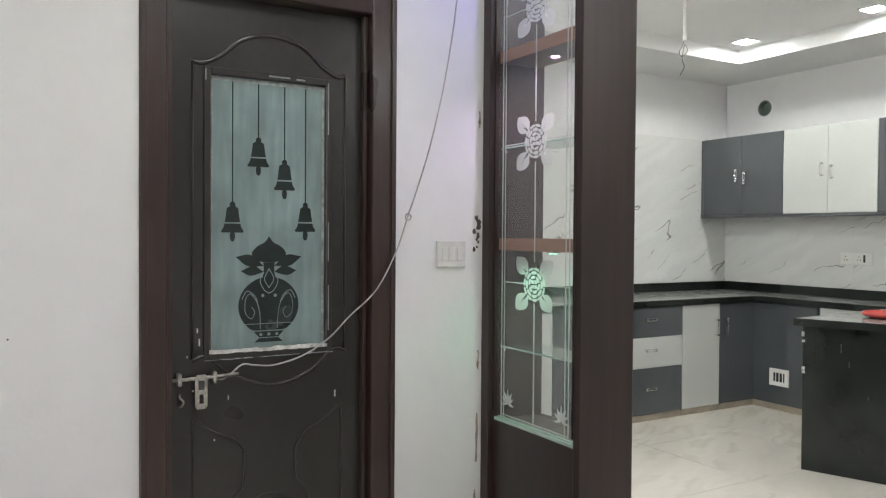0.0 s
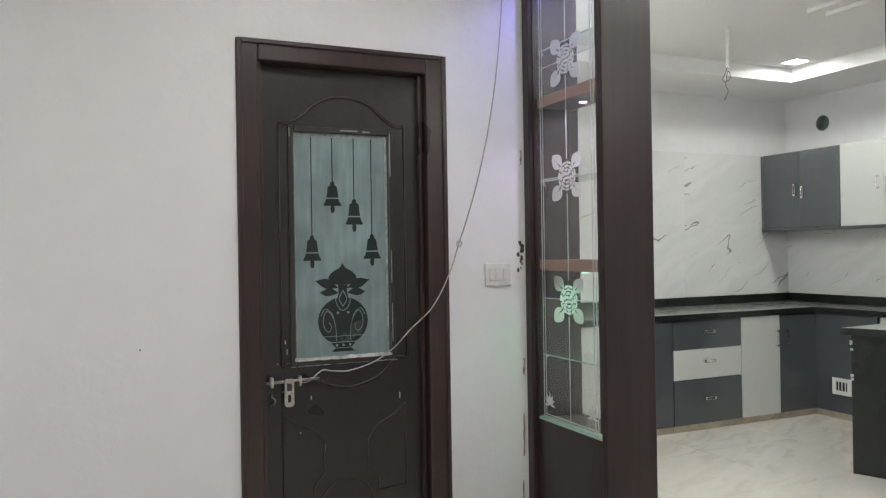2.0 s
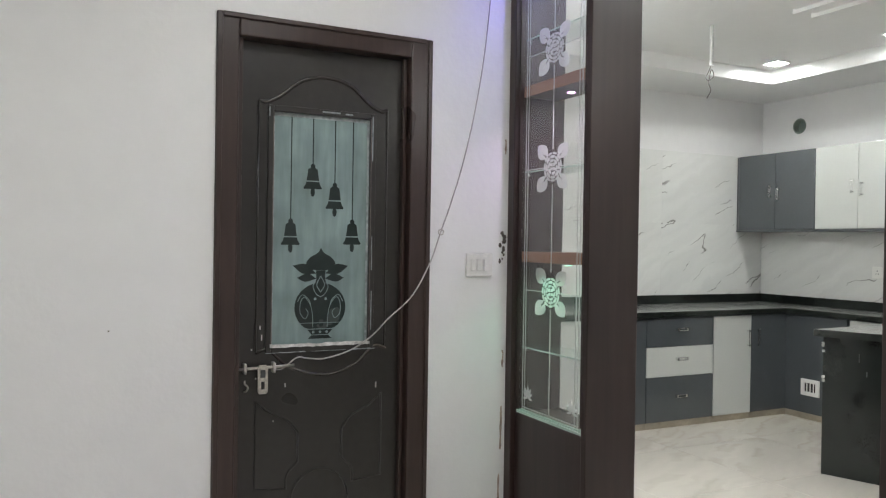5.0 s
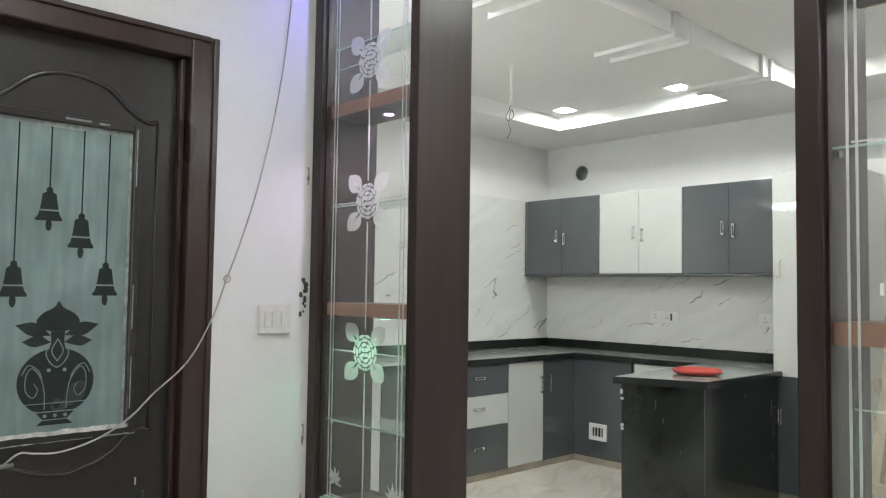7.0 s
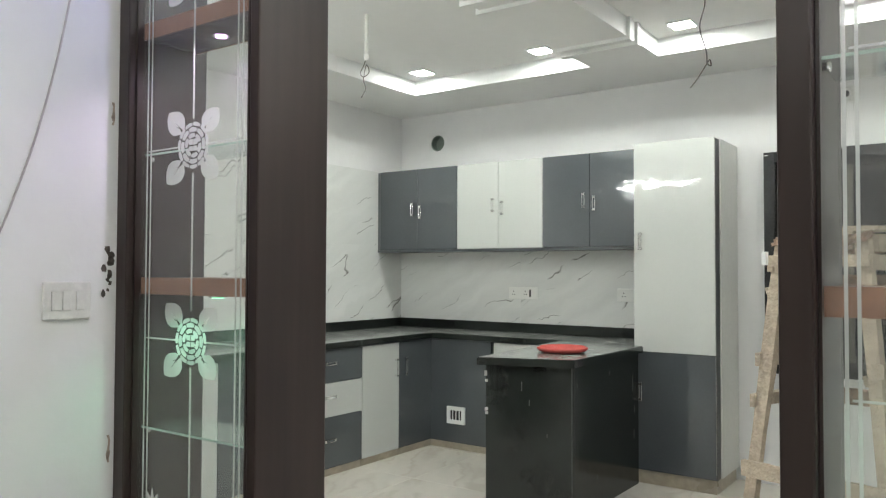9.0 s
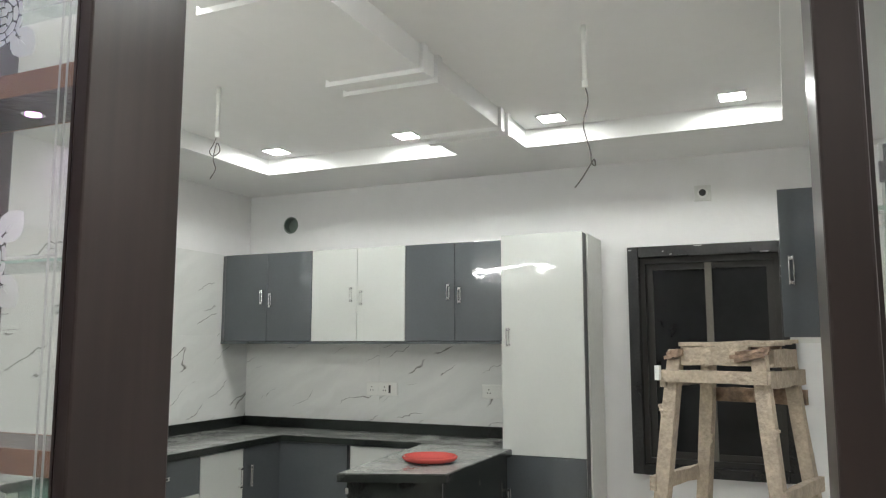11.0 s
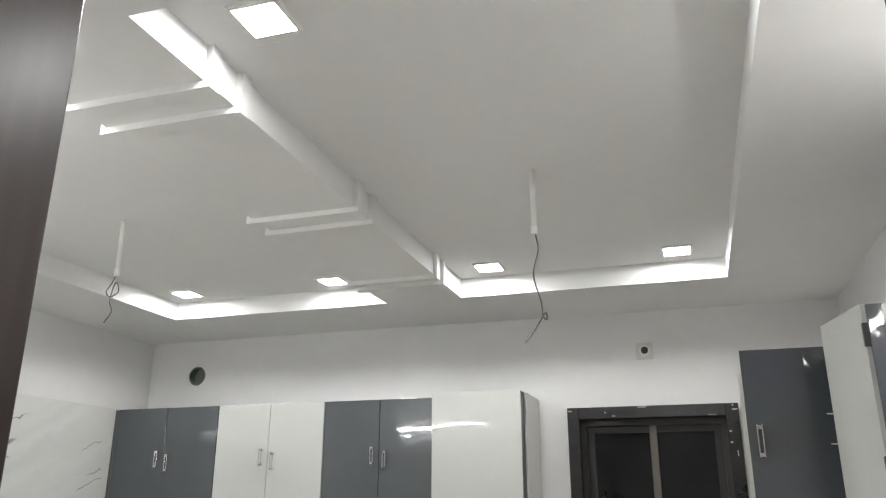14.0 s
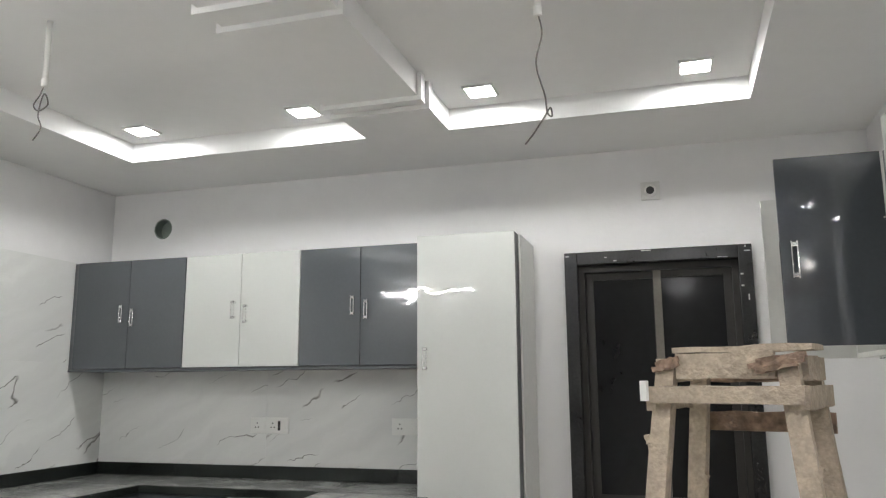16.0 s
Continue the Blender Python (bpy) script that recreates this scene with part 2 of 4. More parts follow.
M_SASH = surface("dark_sash", (0.024, 0.022, 0.019), 0.45, 0.1, large=(4, 0.1), fine=(60, 0.1), bump=(60, 0.03))
M_WINFRAME = surface("black_granite_window_frame", (0.018, 0.018, 0.018), 0.22, large=(4, 0.3), fine=(80, 0.25), bump=(25, 0.03))
M_DARKPANE = surface("dark_window_glass", (0.012, 0.0125, 0.013), 0.08, large=(2, 0.2), fine=(20, 0.1), bump=(3, 0.02), spec=0.35)
M_STOOL = surface("paint_splashed_wood", (0.43, 0.36, 0.27), 0.85, large=(22, 0.14), fine=(90, 0.13), bump=(60, 0.5))
M_STOOL_WORN = surface("bare_worn_wood", (0.26, 0.18, 0.125), 0.85, large=(12, 0.35), fine=(40, 0.4), bump=(45, 0.6))
M_MOTIF = surface("clear_dark_glass_motif", (0.018, 0.026, 0.024), 0.25, large=(8, 0.2), fine=(30, 0.1), bump=(30, 0.02))
M_DOORGLASS = surface("frosted_door_glass", (0.19, 0.255, 0.25), 0.42, large=(6, 0.2), fine=(7, 0.16), bump=(30, 0.03), stretch=(5, 1, 0.7))
M_HAZE = surface("dusty_glass_edge", (0.30, 0.33, 0.33), 0.7, large=(20, 0.3), fine=(70, 0.25), bump=(60, 0.1))
M_SCUFF = surface("granite_scuff_and_edge_highlight", (0.055, 0.058, 0.055), 0.4, large=(12, 0.4), fine=(60, 0.3), bump=(40, 0.1))
M_PUTTY = surface("dried_white_putty", (0.55, 0.54, 0.52), 0.8, large=(25, 0.3), fine=(80, 0.2), bump=(60, 0.3))
M_SCRATCH = surface("line_of_worn_lacquer", (0.10, 0.085, 0.075), 0.35, large=(25, 0.5), fine=(80, 0.2), bump=(60, 0.1))
M_DIRT = surface("broken_plaster", (0.10, 0.085, 0.07), 0.9, large=(30, 0.4), fine=(90, 0.3), bump=(90, 0.5))
M_PEEL = surface("peeling_plaster", (0.36, 0.29, 0.24), 0.9, large=(30, 0.4), fine=(90, 0.3), bump=(90, 0.5))
M_PIPE = surface("grey_green_pipe", (0.20, 0.24, 0.21), 0.6)
M_GLASS = glass("clear_glass")
M_GLASS_SHELF = glass("green_edged_glass", (0.95, 0.98, 0.968))
M_GLASSEDGE = surface("green_glass_edge", (0.42, 0.55, 0.49), 0.15)
M_ETCH = frosted("etched_glass", (0.74, 0.75, 0.75), 0.30)
M_ETCHLINE = frosted("etched_line", (0.74, 0.76, 0.74), 0.40)
M_LED = glowing("cool_white_panel", (0.965, 0.985, 0.94), PANEL_POWER)
M_LED_LIVING = glowing("white_panel_living", (0.975, 0.98, 0.95), LIVING_POWER)
M_TUBE = glowing("white_tube", (0.965, 0.985, 0.945), BATTEN_POWER)
M_SIDE_TUBE = glowing("white_side_tube", (0.985, 0.98, 0.93), SIDE_TUBE_POWER)
M_SPOT = {"blue": glowing("blue_led", (0.2, 0.18, 1.0), 3), "violet": glowing("violet_led", (0.9, 0.45, 1.0), 3),
          "green": glowing("green_led", (0.25, 1.0, 0.55), 3)}


# ---- building helpers ----
def part(name, bm, material, parent=None, label="", smooth=False):
    me = bpy.data.meshes.new(name)
    bmesh.ops.recalc_face_normals(bm, faces=bm.faces)
    bm.to_mesh(me)
    bm.free()
    me.materials.append(material)
    if smooth:
        for f in me.polygons:
            f.use_smooth = True
    ob = new(name, me)
    ob.parent = parent
    if label:
        ob["label"] = label
    return ob


def thing(name, loc, label, category, group="", rz=0.0, kind=""):
    e = new(name)
    e.empty_display_size = 0.1
    e.matrix_basis = pose(*loc, 0, 0, rz)
    return tagged(e, label, category, group, kind)


def add_box(bm, lo, hi, bevel=0.0):
    lo, hi = Vector(lo), Vector(hi)
    c, s = (lo + hi) / 2, hi - lo
    r = bmesh.ops.create_cube(bm, size=1, matrix=Matrix.Translation(c) @ Matrix.Diagonal((*s, 1)))
    if bevel:
        edges = {e for v in r["verts"] for e in v.link_edges}
        bmesh.ops.bevel(bm, geom=list(edges), offset=bevel, segments=2, affect="EDGES", profile=0.5)
    return bm


def box(name, lo, hi, material, parent=None, bevel=0.0, label=""):
    return part(name, add_box(bmesh.new(), lo, hi, bevel), material, parent, label)


def boxes(name, list_of, material, parent=None, label="", bevel=0.0):
    bm = bmesh.new()
    for lo, hi in list_of:
        add_box(bm, lo, hi, bevel)
    return part(name, bm, material, parent, label)


def add_beam(bm, p, q, w, d, up=(0, 0, 1), bevel=0.0, rough=0.0):
    """A bar from p to q, w wide and d deep."""
    p, q = Vector(p), Vector(q)
    z = (q - p).normalized()
    x = Vector(up).cross(z)
    if x.length < 1e-4:
        x = Vector((1, 0, 0))
    x.normalize()
    y = z.cross(x)
    m = Matrix((x, y, z)).transposed().to_4x4()
    m.translation = (p + q) / 2
    r = bmesh.ops.create_cube(bm, size=1, matrix=m @ Matrix.Diagonal((w, d, (q - p).length, 1)))
    geom = r["verts"]
    if rough:
        edges = list({e for v in geom for e in v.link_edges if abs((e.verts[0].co - e.verts[1].co).normalized().dot(z)) > 0.9})
        sub = bmesh.ops.subdivide_edges(bm, edges=edges, cuts=5, use_grid_fill=True)
        for v in [g for g in sub["geom_inner"] if isinstance(g, bmesh.types.BMVert)]:
            v.co += Vector((random.uniform(-rough, rough), random.uniform(-rough, rough), random.uniform(-rough, rough)))
    elif bevel:
        edges = {e for v in geom for e in v.link_edges}
        bmesh.ops.bevel(bm, geom=list(edges), offset=bevel, segments=1, affect="EDGES")
    return bm


def add_tube(bm, points, radius, sides=8):
    """A round cable or line through points."""
    pts = [Vector(p) for p in points]
    rings = []
    for i, p in enumerate(pts):
        a = pts[min(i + 1, len(pts) - 1)] - pts[max(i - 1, 0)]
        a.normalize()
        u = a.cross(Vector((0.31, 0.9, 0.2)))
        if u.length < 0.1:
            u = a.cross(Vector((1, 0, 0)))
        u.normalize()
        v = a.cross(u)
        rings.append([bm.verts.new(p + radius * (math.cos(k * 2 * math.pi / sides) * u + math.sin(k * 2 * math.pi / sides) * v)) for k in range(sides)])
    for r0, r1 in zip(rings, rings[1:]):
        for k in range(sides):
            bm.faces.new((r0[k], r0[(k + 1) % sides], r1[(k + 1) % sides], r1[k]))
    bm.faces.new(rings[0])
    bm.faces.new(rings[-1][::-1])
    return bm


def spline(points, steps=8):
    """A smooth line through points."""
    p = [Vector(a) for a in points]
    p = [2 * p[0] - p[1]] + p + [2 * p[-1] - p[-2]]
    out = []
    for i in range(1, len(p) - 2):
        for k in range(steps):
            t = k / steps
            out.append(0.5 * (2 * p[i] + (p[i + 1] - p[i - 1]) * t + (2 * p[i - 1] - 5 * p[i] + 4 * p[i + 1] - p[i + 2]) * t * t
                              + (3 * p[i] - p[i - 1] - 3 * p[i + 1] + p[i + 2]) * t ** 3))
    out.append(p[-2])
    return out


def add_disc(bm, centre, radius, depth, axis="z", sides=24):
    turn = {"z": Matrix(), "x": Matrix.Rotation(math.pi / 2, 4, "Y"), "y": Matrix.Rotation(math.pi / 2, 4, "X")}[axis]
    bmesh.ops.create_cone(bm, cap_ends=True, segments=sides, radius1=radius, radius2=radius, depth=depth, matrix=Matrix.Translation(centre) @ turn)
    return bm


def add_shape(bm, outline, to_world, depth):
    """A flat outline in (u, v), thickened; to_world turns (u, v, w) into a place."""
    front = [bm.verts.new(to_world(u, v, depth)) for u, v in outline]
    back = [bm.verts.new(to_world(u, v, 0)) for u, v in outline]
    bm.faces.new(front)
    n = len(outline)
    for i in range(n):
        bm.faces.new((front[i], front[(i + 1) % n], back[(i + 1) % n], back[i]))
    return bm


def ellipse(cu, cv, a, b, turn=0.0, n=14):
    c, s = math.cos(turn), math.sin(turn)
    return [(cu + a * math.cos(t) * c - b * math.sin(t) * s, cv + a * math.cos(t) * s + b * math.sin(t) * c) for t in (2 * math.pi * k / n for k in range(n))]


def leaf(cu, cv, length, width, turn, n=8):
    """A pointed leaf from (cu, cv) outwards."""
    c, s = math.cos(turn), math.sin(turn)
    side = [(length * k / n, width * math.sin(math.pi * (k / n) ** 0.75)) for k in range(n + 1)]
    pts = side + [(x, -y) for x, y in side[-2:0:-1]]
    return [(cu + x * c - y * s, cv + x * s + y * c) for x, y in pts]


# ---- structure ----


def wall(name, list_of, label, material=M_WALL):
    return tagged(boxes(name, list_of, material), label, "wall", kind="structure")


H = TRAY + 0.1
DX0, DX1, DZ = 0.505, 1.18, 2.10   # opening of the door
wall("wall_door", [((LX0, YD, 0), (DX0, YD + 0.15, H)), ((DX1, YD, 0), (PX1, YD + 0.15, H)), ((DX0, YD, DZ), (DX1, YD + 0.15, H))],
     "white painted plaster wall with a dark door")
wall("wall_back", [((XB, YR - 0.15, 0), (XB + 0.2, 0.985, H)), ((XB, 0.985, 0), (XB + 0.2, 1.81, 0.78)), ((XB, 0.985, 2.07), (XB + 0.2, 1.81, H)),
                   ((XB, 1.81, 0), (XB + 0.2, 4.42, H)), ((XB, 4.60, 0), (XB + 0.2, YL + 0.15, H)), ((XB, 4.42, 0), (XB + 0.2, 4.60, 2.36)),
                   ((XB, 4.42, 2.54), (XB + 0.2, 4.60, H))],
     "white painted kitchen wall above grey and white cabinets")
wall("wall_left", [((PX1, YL, 0), (XB, YL + 0.15, H))], "white painted kitchen wall with veined tiles")
wall("wall_right", [((PX1, YR - 0.15, 0), (XB, YR, H))], "white painted kitchen side wall")
wall("wall_inner", [((PX1 - 0.15, YD + 0.15, 0), (PX1, YL + 0.15, H))], "white painted wall beside the glass partition")
wall("wall_near", [((PX0, LY0, 0), (PX1, 0.394, H))], "white painted wall of the living room")
wall("wall_living_end", [((LX0, LY0 - 0.15, 0), (PX1, LY0, H))], "white painted wall of the living room")
wall("wall_living_side", [((LX0 - 0.15, LY0 - 0.15, 0), (LX0, YD + 0.15, H))], "white painted wall of the living room")

# ceiling with two trays, a beam between them and slots across the beam
TX0, TX1 = 2.30, 5.102
ring = [((PX1, YR, SOFFIT), (TX0, YL, TRAY)), ((TX1, YR, SOFFIT), (XB, YL, TRAY)), ((TX0, YR, SOFFIT), (TX1, 0.93, TRAY)),
        ((TX0, 4.261, SOFFIT), (TX1, YL, TRAY))]
ring.append(((TX0, 2.357, SOFFIT), (TX1, 2.81, TRAY)))
for x in (2.607, 2.760, 3.606, 3.756, 4.598, 4.716):      # raised strips that wrap the beam
    ring.append(((x, 2.337, SOFFIT - 0.022), (x + 0.046, 2.832, SOFFIT - 0.0005)))
    ring.append(((x, 2.337, SOFFIT), (x + 0.046, 2.3565, TRAY - 0.0005)))
    ring.append(((x, 2.8105, SOFFIT), (x + 0.046, 2.832, TRAY - 0.0005)))
ring.append(((PX1 - 0.2, YR - 0.1, TRAY), (XB + 0.1, YL + 0.1, TRAY + 0.1)))
tagged(boxes("ceiling", ring, M_CEIL), "white gypsum false ceiling with two recessed trays", "ceiling", kind="structure")
tagged(boxes("ceiling_living", [((LX0, LY0, TRAY), (PX1 - 0.2, YD + 0.05, TRAY + 0.1))], M_CEIL), "plain white living room ceiling", "ceiling", kind="structure")

floor = tagged(boxes("floor", [((LX0 - 0.15, LY0 - 0.15, -0.12), (XB + 0.2, YL + 0.15, -0.006))], M_GROUT), "polished beige vitrified tile floor", "floor", kind="structure")


# ---- lamps ----
def ceiling_panel(x, y, z, label, material, group, size=0.124):
    e = thing("ceiling_light", (x, y, z), label, "ceiling light", group)
    s, r = size / 2, size / 2 + 0.012
    box("diffuser", (-s, -s, -0.0105), (s, s, -0.001), material, e, label="glowing square diffuser")
    boxes("frame", [((-r, -r, -0.011), (r, -s, 0)), ((-r, s, -0.011), (r, r, 0)), ((-r, -s, -0.011), (-s, s, 0)), ((s, -s, -0.011), (r, s, 0))], M_PLASTIC, e)
    return e


lamp = ceiling_panel(4.90, 4.046, TRAY, "square white recessed LED ceiling panel, lit", M_LED, "kitchen ceiling lights")
for x, y in ((4.90, 3.069), (4.90, 2.14), (4.903, 1.165), (2.54, 2.138), (2.55, 1.166), (2.54, 3.069), (2.54, 4.046)):
    copy_thing(lamp, pose(x, y, TRAY))
# Living room panels are all out of view, most of their places assumed.
lamp = ceiling_panel(-1.6, 1.2, TRAY, "unseen square white LED ceiling panel in the living room", M_LED_LIVING, "living room ceiling lights", 0.22)
# the last one is added to brighten the wall above the door
for x, y in ((0.31, 0.15), (-1.6, -1.6), (0.2, -1.6), (0.80, 1.40)):
    copy_thing(lamp, pose(x, y, TRAY))
ceiling_panel(-2.85, -0.17, TRAY, "small square LED ceiling panel in the living room", M_LED_LIVING, "living room ceiling lights", 0.15)


def tube_light(loc, rz, label, material):
    e = thing("tube_light", loc, label, "tube light", "kitchen tube lights", rz=rz)
    box("housing", (0, -0.50, -0.018), (0.022, 0.50, 0.018), M_PLASTIC, e, 0.003)
    part("tube", add_tube(bmesh.new(), [(0.034, -0.49, 0), (0.034, 0.49, 0)], 0.012, 10), material, e, "glowing tube")
    for y in (-0.50, 0.50):
        box("end_cap", (0.0225, y - 0.012, -0.016), (0.05, y + 0.012, 0.016), M_PLASTIC, e, 0.003)
    return e


tube_light((PX1, 3.68, 2.33), 0, "lit white LED tube on the wall beside the glass partition", M_TUBE)
tube_light((2.48, YR, 2.357), 90, "lit white LED tube on the side wall under the ceiling edge", M_SIDE_TUBE)


# ---- glass display partition ----
def add_flower(bm, cu, cv, r, tw):
    """An etched rose with four leaves, about 2 r across."""
    for k, a in enumerate((0.80, 2.34, 3.95, 5.46)):
        ca, sa = math.cos(a), math.sin(a)
        big = (1.06, 1.0, 1.0, 1.08)[k]
        rim = [(0.46, 0.05), (0.52, 0.15), (0.64, 0.25), (0.78, 0.285), (0.91, 0.24), (1.02, 0.15), (1.12, 0.03)]
        low = [(1.03, -0.12), (0.90, -0.22), (0.76, -0.265), (0.62, -0.235), (0.52, -0.13), (0.46, -0.05)]
        vein = [(0.60, -0.014), (0.74, -0.075), (0.63, 0.0), (0.82, -0.006), (0.84, 0.008), (0.63, 0.016), (0.73, 0.085), (0.59, 0.022)]
        add_shape(bm, [(cu + r * big * (p * ca - q * sa), cv + r * big * (p * sa + q * ca)) for p, q in rim + low + vein][::-1], tw, 0.0012)
    for side in (-1, 1):
        for v0, v1 in ((0.015, 0.150), (-0.135, -0.015)):
            add_shape(bm, [(cu + r * u, cv + r * v) for u, v in ((side * 0.014, v0), (side * 0.12, v0 + 0.01), (side * 0.145, (v0 + v1) / 2), (side * 0.11, v1), (side * 0.014, v1))][::side], tw, 0.0014)
    for rad, count, turn, wide in ((0.245, 6, 0.3, 0.115), (0.385, 8, 0.75, 0.125), (0.515, 11, 0.1, 0.10)):
        span = math.pi / count
        for k in range(count):
            a = turn + 2 * math.pi * k / count
            arc = [(rad + wide * (0.52 - 0.16 * q * q), q * (1 - 0.020 / (rad * span))) for q in (-1, -0.5, 0, 0.5, 1)] + [(rad - wide * (0.42 - 0.14 * q * q), q * (1 - 0.020 / (rad * span))) for q in (1, 0.5, 0, -0.5, -1)]
            add_shape(bm, [(cu + 0.86 * r * p * math.cos(a + q * span), cv + 0.98 * r * p * math.sin(a + q * span)) for p, q in arc], tw, 0.0014)


def add_lotus(bm, cu, cv, r, tw):
    for k in range(5):
        a = math.pi / 2 + (k - 2) * 0.55
        add_shape(bm, leaf(cu, cv, r * (1.0 - 0.1 * abs(k - 2)), 0.13 * r, a), tw, 0.0012)
    for s in (-1, 1):
        add_shape(bm, leaf(cu, cv - 0.05 * r, 0.8 * r, 0.09 * r, math.pi / 2 + s * 1.75), tw, 0.0012)


def display_case(loc, label, st, en, back=0.0):
    """A tall case, open to both rooms through glass; local x goes back, y along its front. st, en: widths of the two uprights; back: how far the first one stands back."""
    e = thing("display_cabinet", loc, label, "display cabinet", "glass partition")
    d, w, top, low = PX1 - PX0, 0.528, 2.69, 0.683
    box("side_panel", (back, 0, 0), (d, st, top), M_BROWN, e, 0.004)
    box("side_panel", (0, w - en, 0), (d, w, top), M_BROWN, e, 0.004)
    box("front_panel", (0.004 + back, st, 0), (0.030, w - en, low), M_BROWN, e, 0.002)
    box("back_panel", (d - 0.024, st, 0), (d - 0.004, w - en, low), M_BROWN, e, 0.002)
    box("base_board", (0.031, st, low - 0.02), (d - 0.024, w - en, low - 0.002), M_BROWN, e)
    box("top_board", (0.004 + back, st, 2.60), (d - 0.004, w - en, top), M_BROWN, e)
    gx = 0.036
    for x in (gx, d - gx - 0.005):
        p = box("glass_pane", (x, st + 0.001, low), (x + 0.005, w - en - 0.001, 2.60), M_GLASS, e, label="clear etched glass pane")
        p.visible_shadow = False
    boxes("glazing_bead", [((0.028, st, low - 0.002), (gx, w - en, low + 0.010)), ((gx + 0.006, st, low - 0.002), (gx + 0.02, w - en, low + 0.012))], M_GLASSEDGE, e, "greenish glass bottom edge")
    boxes("glazing_bead", [((0.020, st, low + 0.03), (gx, st + 0.006, 2.60)), ((0.020, w - en - 0.006, low + 0.03), (gx, w - en, 2.60))], M_BROWN, e)
    for z in (1.298, 1.971):
        s = box("wood_shelf", (gx + 0.012, st, z), (d - 0.04, w - en, z + 0.041), M_UNDER, e)
        box("edge_band", (gx + 0.007, st, z - 0.001), (gx + 0.0115, w - en, z + 0.042), M_SHELF, s, label="red-brown wood edge")
        box("edge_band", (d - 0.0395, st, z - 0.001), (d - 0.0365, w - en, z + 0.042), M_SHELF, s, label="red-brown wood edge")
    for z in (0.946, 1.660, 2.20):
        s = box("glass_shelf", (gx + 0.014, st, z), (d - 0.045, w - en, z + 0.006), M_GLASS_SHELF, e, label="clear glass shelf")
        s.visible_shadow = False
        box("glass_edge", (gx + 0.0125, st + 0.002, z + 0.0005), (gx + 0.0138, w - en - 0.002, z + 0.0055), M_GLASSEDGE, s)
        for yy in (st, w - en - 0.014):
            box("clip", (gx + 0.02, yy, z - 0.014), (gx + 0.034, yy + 0.014, z - 0.001), M_CHROME, s, 0.002)

    def tw(u, v, dd):
        return Vector((gx - 0.0004 - dd, u, v))
    mid = (st + w - en) / 2
    for z in (1.185, 1.668, 2.125):
        bm = bmesh.new()
        add_flower(bm, mid, z, 0.124, lambda u, v, dd: tw(u, z + 0.84 * (v - z), dd))
        part("etched_flower", bm, M_ETCH, e, "frosted rose with four leaves")
    for u in (st + 0.075, w - en - 0.075):
        bm = bmesh.new()
        add_lotus(bm, u, 0.755, 0.05, tw)
        part("etched_lotus", bm, M_ETCH, e, "frosted lotus")
    lines = []
    for u in (st + 0.038, st + 0.056, w - en - 0.052, w - en - 0.036):
        lines.append((u, 0.70, u + 0.005, 2.59))
    for a, b in ((0.70, 1.12), (1.26, 1.60), (1.735, 2.06), (2.19, 2.59)):
        lines.append((mid - 0.003, a, mid + 0.003, b))
    for z in (1.185, 1.668, 2.125):
        lines.append((st + 0.04, z - 0.0018, mid - 0.06, z + 0.0018))
        lines.append((mid + 0.06, z - 0.0018, w - en - 0.04, z + 0.0018))
    lines.append((st + 0.04, 0.708, w - en - 0.04, 0.712))
    for a, z0, b, z1 in lines:
        box("etched_line", (gx - 0.0012, a, z0), (gx - 0.0003, b, z1), M_ETCHLINE, e)
    for z, c in ((2.598, "blue"), (1.970, "violet"), (1.297, "green")):
        bm = add_disc(bmesh.new(), (d / 2, w / 2, z - 0.004), 0.022, 0.006)
        s = part("spot_light", bm, M_CHROME, e, "small round LED spot")
        part("lens", add_disc(bmesh.new(), (d / 2, w / 2, z - 0.008), 0.015, 0.003), M_SPOT[c], s, c + " glowing lens")
    return e


SPOTS = {"blue": ((0.26, 0.22, 1.0), 11.0), "violet": ((0.90, 0.70, 1.0), 5.0), "green": ((0.40, 1.0, 0.62), 2.8)}


def case_lamps(y):
    """The light of the small LED spots inside a case."""
    for z, c in ((2.585, "blue"), (1.956, "violet"), (1.283, "green")):
        data = bpy.data.lights.new("led_spot", "SPOT")
        data.color, data.energy = SPOTS[c]
        data.spot_size, data.spot_blend, data.shadow_soft_size = radians(150), 0.6, 0.02
        ob = new("led_spot", data)
        ob.matrix_basis = pose((PX0 + PX1) / 2, y + 0.264, z)


display_case((PX0, 2.029, 0), "dark brown display cabinet with etched glass, beside the white wall", 0.031, 0.048, 0.020)
display_case((PX0, 0.398, 0), "dark brown display cabinet with etched glass, beside the kitchen opening", 0.048, 0.047)
case_lamps(2.030)
case_lamps(0.398)
tagged(box("partition_header", (PX0, 0.30, 2.692), (PX1, YD, TRAY + 0.05), M_BROWN), "dark brown laminate header over the kitchen opening", "header", kind="structure")


